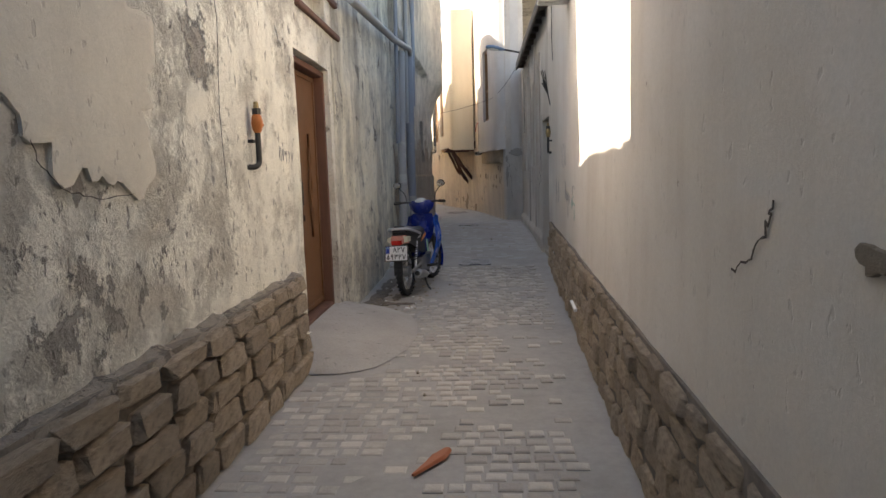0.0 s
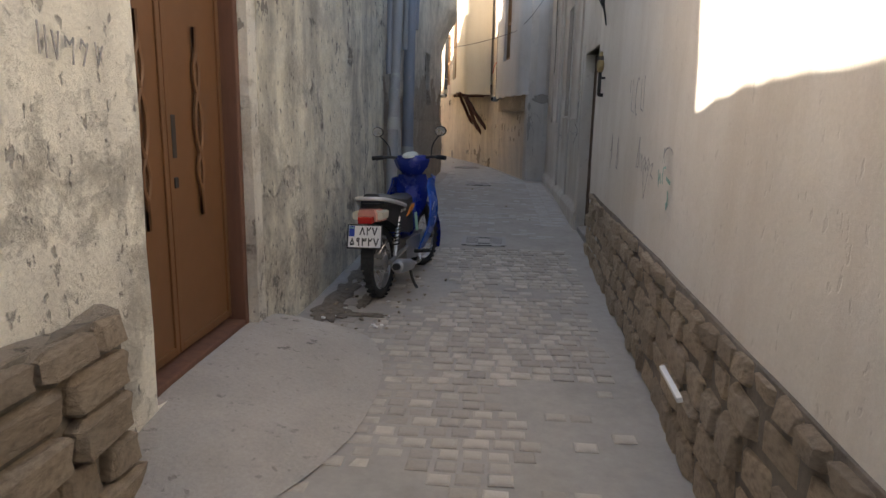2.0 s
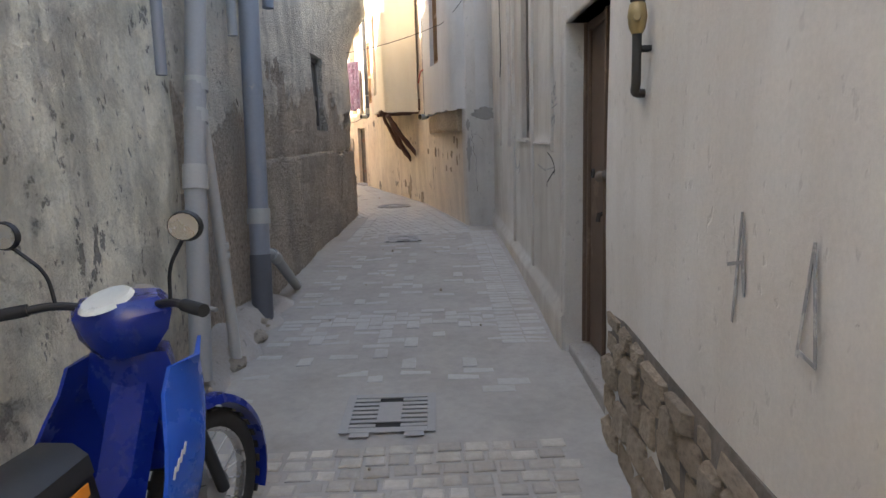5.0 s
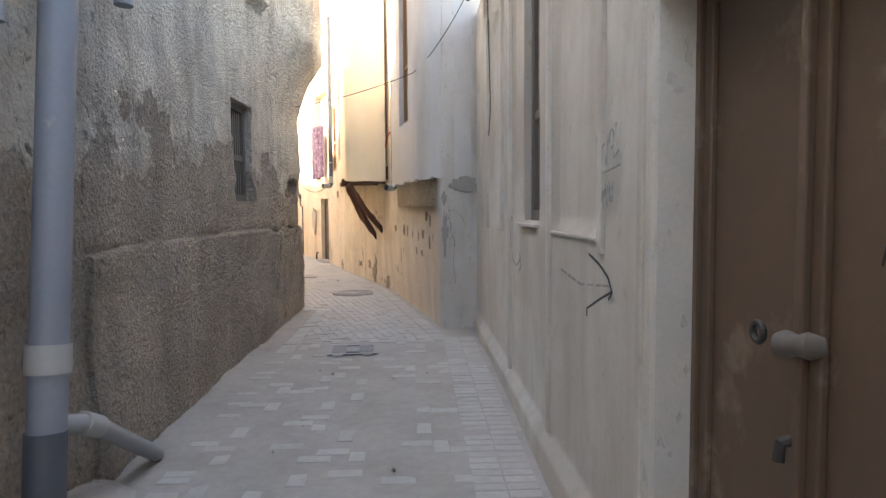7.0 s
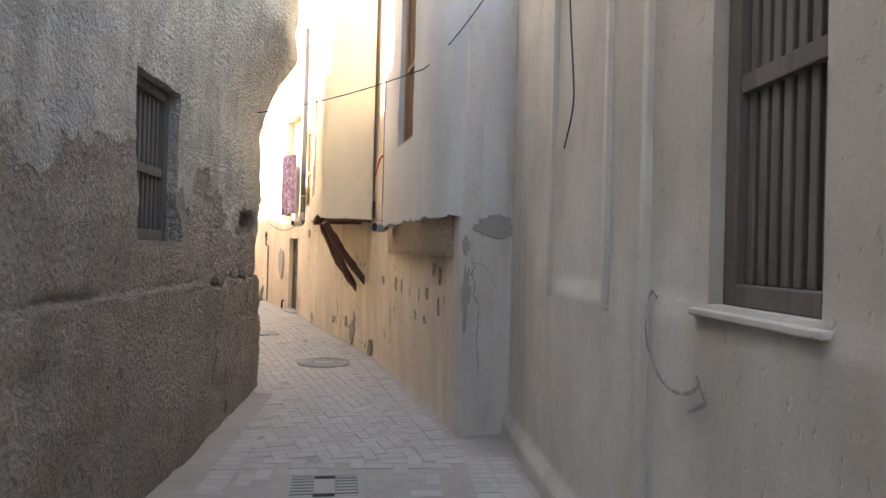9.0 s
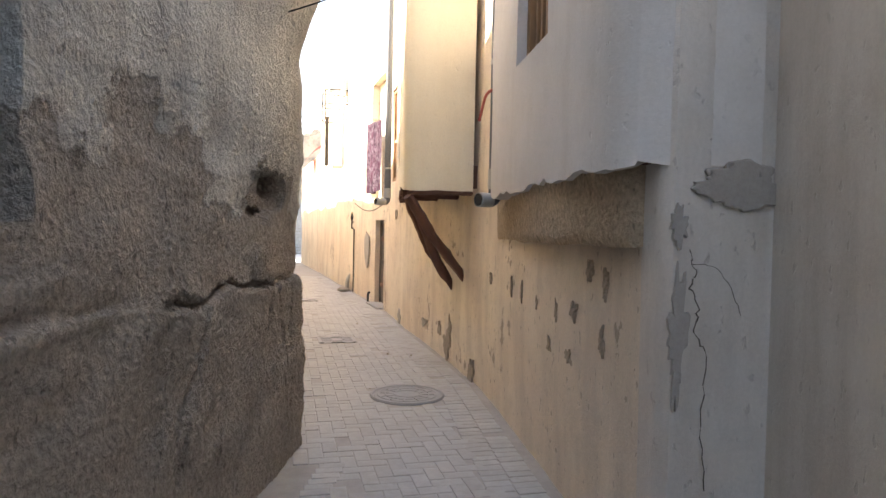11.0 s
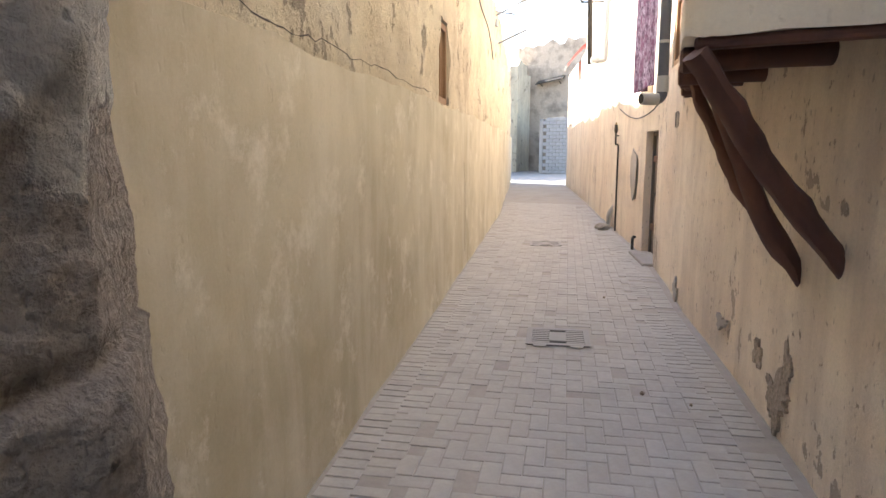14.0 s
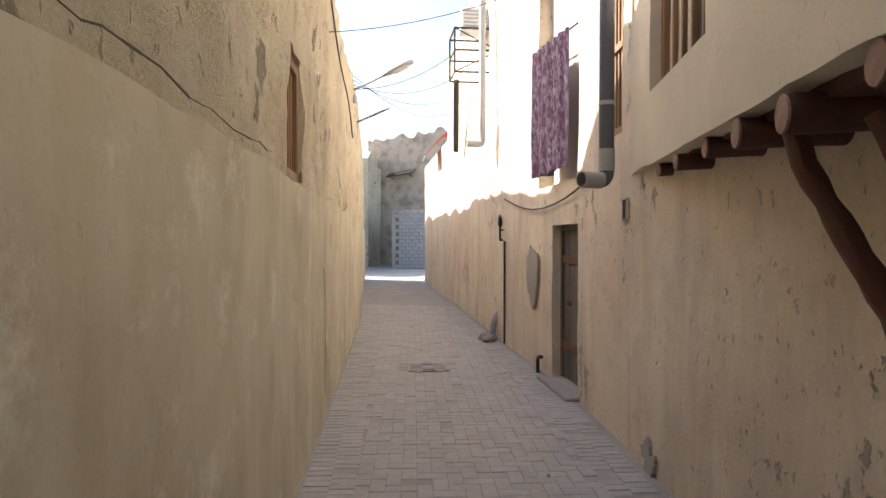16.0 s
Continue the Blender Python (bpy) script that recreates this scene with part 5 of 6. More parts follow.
    head = part("handlebar_cover", loft([[Vector((0.30 + a * x, b * y, z)) for x, y in ((-0.10, -0.5), (-0.12, 0), (-0.10, 0.5), (0.0, 1.0), (0.12, 0.55), (0.16, 0), (0.12, -0.55), (0.0, -1.0))] for z, a, b in ((0.90, 0.6, 0.09), (0.97, 0.95, 0.15), (1.03, 1.0, 0.17), (1.07, 0.85, 0.13))]), M_BLUE, root, "", True)
    part("dial", tube([(0.25, 0, 1.072), (0.247, 0, 1.084)], [0.07, 0.06], 20, squash=1.3), M_GLASS, head, "greenish instrument dial", True)
    part("headlamp", tube([(0.42, 0, 1.0), (0.47, 0, 1.0)], [0.085, 0.06], 16), M_CLEAR, head, "", True)
    for sgn in (-1, 1):
        bar = part("handlebar", tube(bend([(0.30, 0.10 * sgn, 1.04), (0.27, 0.2 * sgn, 1.06), (0.20, 0.31 * sgn, 1.05)], 0.05), 0.013, 8), M_BLACK, root, "", True)
        part("grip", tube([(0.235, 0.255 * sgn, 1.056), (0.19, 0.34 * sgn, 1.05)], 0.019, 10), M_RUBBER, bar, "", True)
        part("lever", tube([(0.29, 0.2 * sgn, 1.05), (0.27, 0.33 * sgn, 1.03)], 0.007, 6), M_ALU, bar)
        part("mirror_stem", tube(bend([(0.27, 0.19 * sgn, 1.06), (0.27, 0.20 * sgn, 1.16), (0.24, 0.28 * sgn, 1.25)], 0.05), 0.006, 6), M_BLACK, bar)
        part("mirror", tube([(0.24, 0.29 * sgn, 1.28), (0.228, 0.29 * sgn, 1.28)], [0.055, 0.05], 18, squash=0.8), M_BLACK, bar, "", True)
        part("mirror_glass", tube([(0.2275, 0.29 * sgn, 1.28), (0.226, 0.29 * sgn, 1.28)], 0.046, 18, squash=0.8), M_CHROME, bar, "silvered mirror glass")
    # seat, side covers, tail
    part("seat", loft([[Vector((x, y * w, z + dz)) for y, dz in ((-1, -0.05), (-0.92, 0.0), (-0.5, 0.03), (0.5, 0.03), (0.92, 0.0), (1, -0.05), (0, -0.06))] for x, z, w in ((-0.10, 0.70, 0.07), (-0.02, 0.735, 0.10), (-0.2, 0.73, 0.115), (-0.42, 0.755, 0.125), (-0.62, 0.79, 0.12), (-0.74, 0.80, 0.09))][1:]), M_VINYL, root, "black vinyl dual seat", True)
    body = part("tail_body", loft([[Vector((x, y * w, z)) for y, z in ((-1, z0), (-1, (z0 + z1) / 2), (-0.8, z1), (0.8, z1), (1, (z0 + z1) / 2), (1, z0))] for x, w, z0, z1 in ((0.0, 0.09, 0.44, 0.70), (-0.2, 0.12, 0.45, 0.71), (-0.45, 0.125, 0.52, 0.74), (-0.68, 0.105, 0.62, 0.77), (-0.78, 0.085, 0.66, 0.76))]), M_BLACK, root, "black side covers", True)
    for sgn in (-1, 1):
        bm = bmesh.new()
        loft([[Vector((x, sgn * 0.128, z)), Vector((x, sgn * 0.131, z)), Vector((x, sgn * 0.131, z + h)), Vector((x, sgn * 0.128, z + h))] for x, z, h in ((-0.30, 0.60, 0.01), (-0.22, 0.615, 0.04), (-0.15, 0.63, 0.055), (-0.08, 0.66, 0.03))], bm)
        part("orange_stripe", bm, M_DECAL, body, "orange flash decal")
        bm = bmesh.new()
        for k in range(4):
            stroke(bm, [(-0.43 + 0.035 * k, 0.655), (-0.41 + 0.035 * k, 0.675)], 0.008, sgn * 0.1285, 0.0015 * sgn)
        part("badge_bar", bm, M_WHITE, body)
        bm = bmesh.new()
        for k in range(4):
            stroke(bm, [(0.10 + 0.02 * k, 0.60 + 0.015 * k), (0.115 + 0.02 * k, 0.625 + 0.015 * k)], 0.010, sgn * 0.237, 0.0015 * sgn)
        part("badge_bar", bm, M_WHITE, body)
        part("green_trim", loft([[Vector((-0.02, sgn * 0.118, 0.44)), Vector((0.03, sgn * 0.122, 0.44)), Vector((0.03, sgn * 0.126, 0.44))], [Vector((-0.05, sgn * 0.118, 0.60)), Vector((0.0, sgn * 0.122, 0.60)), Vector((0.0, sgn * 0.126, 0.60))]]), M_MINT, body)
    part("grab_rail", tube(bend([(-0.36, -0.145, 0.70), (-0.6, -0.15, 0.755), (-0.80, -0.11, 0.80), (-0.84, 0, 0.805), (-0.80, 0.11, 0.80), (-0.6, 0.15, 0.755), (-0.36, 0.145, 0.70)], 0.09), 0.011, 8, squash=1.4), M_SILVER, root, "silver grab rail", True)
    tail = part("tail_lamp", loft([[Vector((x, y * w, z)) for y, z in ((-1, 0.635), (-1.0, 0.69), (-0.8, 0.725), (0.8, 0.725), (1.0, 0.69), (1, 0.635))] for x, w in ((-0.72, 0.105), (-0.80, 0.10), (-0.85, 0.07))]), M_PINK, root, "faded red and cream tail lamp", True)
    for sgn in (-1, 1):
        part("indicator", loft([[Vector((x, sgn * (0.07 + o), z)) for o, z in ((0, 0.645), (0.045, 0.65), (0.05, 0.70), (0, 0.72))] for x in (-0.70, -0.80, -0.835)]), M_CLEAR, tail, "cream indicator lens", True)
    part("stop_lens", block(-0.905, -0.80, -0.055, 0.055, 0.625, 0.675, bevel=0.008), M_RED, tail, "red stop lens")
    part("tail_bracket", block(-0.90, -0.66, -0.05, 0.05, 0.44, 0.60, bevel=0.01), M_BLACK, root)
    pm = pose(-0.915, 0, 0.535, -14, 0, -90) @ Matrix.Diagonal((1.02, 1, 1.0, 1))
    plate = part("number_plate", block(-0.125, 0.125, 0.0, 0.004, -0.08, 0.08, bevel=0.0015, m=pm), M_WHITE, root, "white two-line number plate")
    bm = bmesh.new()
    for a, b, c, d in ((-0.135, 0.135, -0.092, -0.08), (-0.135, 0.135, 0.08, 0.09), (-0.135, -0.125, -0.08, 0.08), (0.125, 0.135, -0.08, 0.08)):
        box(bm, a, b, -0.003, 0.006, c, d, 0.002, pm)
    part("plate_holder", bm, M_BLACK, plate)
    part("plate_band", block(-0.12, -0.078, -0.0016, -0.0004, 0.0, 0.076, m=pm), M_PLATEB, plate)
    bm = bmesh.new()
    stroke(bm, [(-0.114, 0.062), (-0.084, 0.062)], 0.007, -0.002, 0.001)
    bmesh.ops.transform(bm, verts=bm.verts, matrix=pm)
    part("plate_flag", bm, M_MINT, plate)
    glyph = {"8": [[(0.0, 0), (0.5, 1), (1.0, 0)]], "7": [[(0.0, 1), (0.5, 0), (1.0, 1)]], "2": [[(0.25, 0), (0.2, 1), (0.25, 0.72), (0.6, 0.62), (0.95, 1)]],
             "3": [[(0.2, 0), (0.1, 1), (0.15, 0.7), (0.45, 0.65), (0.5, 0.95), (0.55, 0.65), (0.85, 0.65), (0.95, 1)]], "9": [[(0.7, 0), (0.72, 1), (0.35, 1), (0.25, 0.75), (0.4, 0.55), (0.7, 0.6)]],
             "5": [[(0.5, 0.75), (0.15, 0.35), (0.15, 0.1), (0.45, 0.1), (0.5, 0.25), (0.55, 0.1), (0.85, 0.1), (0.85, 0.35), (0.5, 0.95)]]}

    def write(text, x, z, w, h, gap, thick):
        for k, c in enumerate(text):
            bm = bmesh.new()
            for line in glyph[c]:
                stroke(bm, [(x + k * gap + a * w, z + b * h) for a, b in line], thick, -0.0005, 0.0015)
            bmesh.ops.transform(bm, verts=bm.verts, matrix=pm)
            part("plate_digit", bm, M_INK, plate)

    write("827", -0.035, 0.014, 0.034, 0.052, 0.047, 0.009)
    write("59327", -0.112, -0.066, 0.034, 0.052, 0.046, 0.009)
    part("rear_mudguard", loft([[Vector((x, y, z)) for y, x, z in ((-0.05, x0, z0), (0.05, x0, z0), (0.05, x0 - 0.015, z0 - 0.004), (-0.05, x0 - 0.015, z0 - 0.004))] for x0, z0 in ((-0.70, 0.60), (-0.82, 0.52), (-0.87, 0.40), (-0.885, 0.28))]), M_BLACK, root, "", True)
    # running gear
    for sgn in (-1, 1):
        part("swing_arm", tube([(-0.62, 0.085 * sgn, R), (-0.2, 0.09 * sgn, 0.33)], 0.018, 8), M_ALU, root, "", True)
        a, b = Vector((-0.58, 0.115 * sgn, 0.33)), Vector((-0.46, 0.115 * sgn, 0.62))
        shock = part("shock_absorber", tube([a, b], 0.016, 8), M_CHROME, root, "", True)
        pts = [a.lerp(b, 0.25 + 0.65 * u) + Vector((0.026 * math.cos(u * 44), 0.026 * math.sin(u * 44), 0)) for u in np.linspace(0, 1, 84)]
        part("spring", tube(pts, 0.006, 5), M_BLACK, shock, "black coil spring", True)
        part("foot_peg", tube([(-0.08, 0.12 * sgn, 0.27), (-0.08, 0.26 * sgn, 0.28)], 0.017, 8), M_RUBBER, root, "", True)
    part("engine", loft([[Vector((x, y * w, z)) for y, z in ((-1, z0), (-1, z1), (1, z1), (1, z0))] for x, w, z0, z1 in ((-0.18, 0.08, 0.22, 0.38), (0.0, 0.11, 0.2, 0.40), (0.16, 0.10, 0.22, 0.38), (0.30, 0.06, 0.27, 0.38))]), M_ALU, root, "grey cast engine block", True)
    for k in range(6):
        part("cooling_fin", block(0.18 + k * 0.025, 0.188 + k * 0.025, -0.08, 0.08, 0.24, 0.40, bevel=0.002), M_ALU, root)
    muff = part("exhaust", tube(bend([(0.20, -0.06, 0.24), (0.05, -0.13, 0.16), (-0.25, -0.14, 0.19), (-0.30, -0.15, 0.2)], 0.08), 0.018, 8), M_CHROME, root, "", True)
    part("muffler", tube([(-0.28, -0.15, 0.195), (-0.33, -0.155, 0.205), (-0.62, -0.17, 0.255), (-0.70, -0.172, 0.268), (-0.71, -0.172, 0.27)], [0.025, 0.045, 0.055, 0.05, 0.035], 16), M_ALU, muff, "dusty grey muffler", True)
    part("muffler_tip", tube([(-0.705, -0.172, 0.269), (-0.745, -0.173, 0.275)], [0.030, 0.026], 12), M_BLACK, muff, "", True)
    part("centre_stand", tube(bend([(-0.22, -0.10, 0.22), (-0.30, -0.17, 0.05), (-0.33, -0.21, 0.012)], 0.05), 0.012, 8), M_IRON, root)
    part("chain_cover", block(-0.62, -0.05, 0.10, 0.125, 0.28, 0.37, bevel=0.02), M_BLACK, root)


motorcycle()


# ---- marks, cracks and litter ----
def marks(label, m, lines, w, material, jitter=0.0, seed=1):
    """Hand-drawn lines on a wall's face."""
    r = random.Random(seed)
    root = thing("graffiti", label, "graffiti", m, "scrawls")
    for ln in lines:
        bm = bmesh.new()
        stroke(bm, [(x + r.uniform(-jitter, jitter), z + r.uniform(-jitter, jitter)) for x, z in ln], w, -0.006)
        part("pen_line", bm, material, root)


arc = lambda cx, cz, rx, rz, a0, a1, n=10: [(cx + rx * math.cos(a), cz + rz * math.sin(a)) for a in np.linspace(a0, a1, n)]
fm = lambda y, z: FACADE.stand(FACADE.of_y(y), z, 0.006)
marks("black sprayed arrow on the grey-white facade", fm(11.3, 1.27), [[(-0.47, 0.01), (-0.1, -0.02), (0.3, 0.02)]], 0.010, M_GREYINK)
marks("black sprayed arrow head on the facade", fm(11.3, 1.27), [[(0.03, 0.12), (0.18, 0.09), (0.29, 0.05), (0.34, 0.0), (0.3, -0.03)], [(0.33, 0.0), (0.2, -0.04), (0.0, -0.11), (0.0, -0.14)]], 0.009, M_INK)
marks("unreadable pencilled scrawl on the facade", fm(11.05, 1.80), [[(-0.12, 0.07), (-0.11, -0.06)], [(-0.06, 0.08), (-0.07, 0.0), (-0.02, 0.02)], [(-0.05, 0.0), (-0.05, -0.05)], [(-0.01, -0.01), (-0.005, -0.05)], [(0.03, 0.05), (0.01, -0.06)], arc(0.07, 0.03, 0.025, 0.035, 0, 6), [(0.12, 0.08), (0.10, -0.04), (0.15, -0.02)], [(-0.14, -0.09), (0.02, -0.085), (0.17, -0.07)]], 0.007, M_GREYINK)
marks("grey scribbled-out patch on the facade", fm(11.03, 1.63), [[(-0.085 + 0.0075 * k, 0.04 * math.sin(k * 2.2) + 0.012 * math.sin(k)) for k in range(22)]], 0.005, M_GREYINK)
marks("small grey hook scrawl below the tall window", fm(13.2, 1.25), [arc(-0.2, 0.15, 0.06, 0.12, 1.0, 4.6), arc(0.0, 0.05, 0.2, 0.12, 3.4, 5.8), [(0.15, 0.02), (0.22, -0.06), (0.1, -0.12)]], 0.014, M_GREYINK)
rm = lambda y, z: RIGHT.stand(RIGHT.of_y(y), z, 0.004)
heart = [(0.0, -0.16), (-0.07, -0.02), (-0.10, 0.06), (-0.06, 0.09), (0.0, 0.05), (0.06, 0.09), (0.10, 0.05), (0.06, -0.03), (0.0, -0.16)]
marks("grey heart scrawl on the white wall", rm(6.42, 1.12), [heart, [(-0.06, 0.02), (-0.03, 0.05), (0.0, 0.01), (0.04, 0.05), (0.07, 0.02)], [(-0.2, 0.1), (-0.19, 0.02), (-0.15, 0.1), (-0.13, 0.0)], [(0.14, 0.05), (0.2, 0.07), (0.16, 0.0), (0.22, -0.02)]], 0.006, M_GREYINK, 0.003)
marks("teal sprayed scrawl on the white wall", rm(6.0, 1.12), [[(-0.05, 0.04), (-0.035, -0.04), (-0.01, 0.03), (0.015, -0.025)], arc(0.10, 0.02, 0.05, 0.05, 1.2, 4.0)], 0.007, M_TEAL, 0.004)
marks("teal sprayed dash on the white wall", rm(5.82, 1.12), [[(-0.03, 0.012), (0.05, 0.0)], [(0.02, -0.05), (0.03, -0.10), (0.012, -0.13)], [(0.0, -0.115), (0.035, -0.11)]], 0.018, M_TEAL, 0.003)
marks("single letter A pencilled on the white wall", rm(5.95, 1.24), [[(-0.025, -0.035), (0.0, 0.04), (0.02, -0.03)], [(-0.018, -0.01), (0.018, 0.0)]], 0.007, M_GREYINK)
marks("grey arc scratched on the white wall", rm(5.85, 1.25), [arc(0, 0, 0.09, 0.04, 0.3, 2.8)], 0.007, M_GREYINK)
marks("grey pencilled spikes on the white wall", rm(7.6, 1.16), [[(-0.04, -0.1), (0.0, 0.14), (0.03, -0.1), (-0.03, -0.09)], [(-0.36, -0.12), (-0.33, 0.16), (-0.30, -0.02)], [(-0.4, 0.02), (-0.32, 0.04), (-0.3, -0.04)]], 0.010, M_GREYINK)
marks("grey pencilled triangle on the white wall", rm(6.7, 1.2), [[(-0.05, -0.07), (0.02, 0.12), (0.05, -0.06), (-0.05, -0.07)]], 0.009, M_GREYINK)
marks("faint grey letters on the white wall", rm(6.9, 1.6), [[(-0.3, 0.1), (-0.3, 0.02)], [(-0.2, 0.1), (-0.22, -0.1), (-0.1, -0.12)], arc(0.0, -0.02, 0.06, 0.12, 1, 5), [(0.12, 0.08), (0.15, -0.1), (0.24, -0.12), (0.22, 0.1)]], 0.008, M_GREYINK)
marks("pencilled digits scratched on the cream wall", LEFT_LOW.stand(LEFT_LOW.of_y(4.5), 1.6, 0.012), [[(-0.15, 0.06), (-0.15, -0.03)], [(-0.12, 0.05), (-0.12, -0.04)], [(-0.09, 0.04), (-0.075, -0.04), (-0.06, 0.04)], [(-0.03, 0.0), (-0.03, 0.03), (-0.01, 0.01), (0.01, 0.03), (0.0, -0.05)], [(0.04, 0.0), (0.05, 0.03), (0.07, 0.01), (0.08, 0.02), (0.05, -0.05)], [(0.12, 0.03), (0.13, -0.04), (0.16, 0.02)]], 0.007, M_GREYINK)


# Dark brown for the crack lines drawn on the wall faces.
M_CRACK = paint("dark_crack_brown", (0.085, 0.07, 0.058), (0.13, 0.11, 0.09), 0.95)


def crack(label, m, pts, w, seed):
    r = random.Random(seed)
    root = thing("wall_crack", label, "crack", m, "cracks")
    root["kind"] = "structure"
    fine_pts = []
    for a, b in zip(pts, pts[1:]):
        for k in range(6):
            u = k / 6
            fine_pts.append((a[0] + (b[0] - a[0]) * u + r.uniform(-1, 1) * w * 0.9, a[1] + (b[1] - a[1]) * u + r.uniform(-1, 1) * w * 0.9))
    fine_pts.append(pts[-1])
    bm = bmesh.new()
    for k, (p, q) in enumerate(zip(fine_pts, fine_pts[1:])):
        stroke(bm, [p, q], w * r.uniform(0.15, 0.6), -0.003, 0.002)
    part("crack_line", bm, M_CRACK, root)


lm = lambda y, z, o=0.014: LEFT.stand(LEFT.of_y(y), z, o)
hm = lambda y, z, o=0.05: LEFT_HIGH.stand(LEFT_HIGH.of_y(y), z, o)
crack("long dark crack in the cream plaster", lm(2.1, 1.5), [(-0.30, 0.36), (-0.22, 0.2), (-0.17, 0.03), (-0.05, -0.07), (0.15, -0.11), (0.42, -0.09)], 0.007, 1)
crack("upright hairline crack in the cream plaster", lm(3.4, 2.2), [(-0.05, 0.5), (0.02, 0.1), (-0.03, -0.4), (0.0, -0.8)], 0.004, 2)
sm = lambda y, z, o=0.02: SLANT.stand(SLANT.of_y(y), z, o)
crack("broken crack down the white corner", RETURN.stand(0.40, 1.2, 0.016), [(-0.02, 0.42), (0.0, 0.33), (-0.02, 0.28), (0.015, 0.2), (0.0, 0.1), (0.05, 0.02), (0.04, -0.3), (0.06, -0.5)], 0.009, 3)
crack("crack spreading over the white corner", RETURN.stand(0.30, 1.32, 0.016), [(-0.12, 0.25), (-0.02, 0.24), (0.05, 0.16), (0.1, 0.05)], 0.005, 4)
crack("crack between the coats of the mud wall", YELLOW.stand(YELLOW.of_y(20.2), 2.14, 0.065), [(-1.3, 0.02), (-0.9, -0.01), (-0.4, 0.02), (0.0, 0.0), (0.6, 0.02), (1.3, 0.0), (2.2, 0.02)], 0.014, 8)
crack("crack in the yellow plaster", YELLOW.stand(YELLOW.of_y(24.5), 1.0, 0.07), [(-0.1, 0.5), (0.0, 0.2), (0.03, -0.2), (0.0, -0.6)], 0.012, 9)


def blotch(label, m, rx, rz, material, seed, n=26, rough=0.35):
    """A patch where the outer coat has come off: a thin uneven plate in the wall's face."""
    root = thing("plaster_patch", label, "plaster patch", m)
    root["kind"] = "structure"
    pts = []
    for k in range(n):
        a = k * math.tau / n
        q = 1 + rough * noise.noise(Vector((math.cos(a) * 1.7 + seed, math.sin(a) * 1.7, seed))) + rough * 0.5 * noise.noise(Vector((math.cos(a) * 5 + seed, math.sin(a) * 5, 2)))
        pts.append((rx * q * math.cos(a), rz * q * math.sin(a)))
    lo = [Vector((x, 0.01, z)) for x, z in pts]
    hi = [Vector((x, -0.006, z)) for x, z in pts]
    inner = [Vector((x * 0.93, -0.009, z * 0.93)) for x, z in pts]
    part("patch_face", loft([lo, hi, inner]), material, root)


blotch("grey bare patch on the white corner", RETURN.stand(0.21, 1.87, 0.012), 0.185, 0.085, M_CEMENT, 1, 70, 0.5)
blotch("small grey patch below the ledge", RETURN.stand(0.47, 1.72, 0.014), 0.032, 0.075, M_CEMENT, 2, 60, 0.7)
blotch("bare patch beside the plank door", sm(27.5, 1.3, 0.02), 0.28, 0.36, M_CEMENT, 3)
blotch("ragged grey strip where the corner's coat has come off", RETURN.stand(0.46, 1.28, 0.012), 0.035, 0.20, M_CEMENT, 5, 60, 0.9)
blotch("smooth beige plaster repair bounded by a crack", lm(2.28, 1.86, 0.012), 0.47, 0.42, M_SMOOTH, 6, 90, 0.5)
for k, (y, z, rx, rz) in enumerate(((18.60, 1.26, 0.03, 0.07), (18.28, 1.25, 0.03, 0.08), (17.88, 1.22, 0.03, 0.05), (17.47, 1.22, 0.03, 0.08), (17.17, 1.25, 0.055, 0.06), (17.60, 0.99, 0.04, 0.05), (17.23, 0.99, 0.06, 0.05), (16.77, 1.16, 0.04, 0.09), (16.74, 1.43, 0.03, 0.09), (16.94, 1.49, 0.045, 0.06), (20.08, 0.27, 0.10, 0.16), (19.35, 1.28, 0.03, 0.07), (21.0, 0.55, 0.08, 0.16))):
    blotch("ragged chip in the peeling ochre plaster", sm(y, z, 0.010), rx * 0.8, rz * 0.75, M_CHIP, 20 + k, 64, 1.0)
for k, (y, z, rx, rz) in enumerate(((21.13, 0.38, 0.20, 0.16), (21.47, 0.50, 0.06, 0.09), (22.25, 0.46, 0.12, 0.05), (24.0, 0.27, 0.10, 0.12))):
    blotch("grey scaled patch low on the ochre wall", sm(y, z, 0.014), rx, rz, M_CHIP if k < 2 else M_CEMENT, 50 + k, 70, 0.9)
rp = random.Random(11)
crack("gouge in the white wall", rm(1.6, 1.27), [(-0.14, -0.1), (0.0, -0.05), (0.08, 0.04), (0.11, 0.1)], 0.013, 12)
blotch("broken hole in the white wall", rm(1.08, 1.29), 0.05, 0.028, M_RUBBLE, 9, 16, 0.6)
vent = thing("wall_vent", "small square vent in the ochre wall, its shaded hole painted near-black", "vent", sm(24.49, 1.97, 0.012))
# No real hole: a near-black block is coloured as the shade inside.
part("hole", block(-0.045, 0.045, -0.006, 0.02, -0.07, 0.07), M_DARK, vent)
for q in ((-0.055, -0.045, -0.08, 0.08), (0.045, 0.055, -0.08, 0.08), (-0.045, 0.045, 0.07, 0.08)):
    part("rim", block(q[0], q[1], -0.012, 0.01, q[2], q[3]), M_OCHRE, vent)
M_DIRT = stone("dark_damp_dirt", (0.20, 0.165, 0.132), (0.20, 0.165, 0.132), (0.07, 0.056, 0.043), 16.0, 0.02)


def litter(name, label, m, bm, material):
    root = thing(name, label, "litter", m, "litter")
    part("piece", bm, material, root)


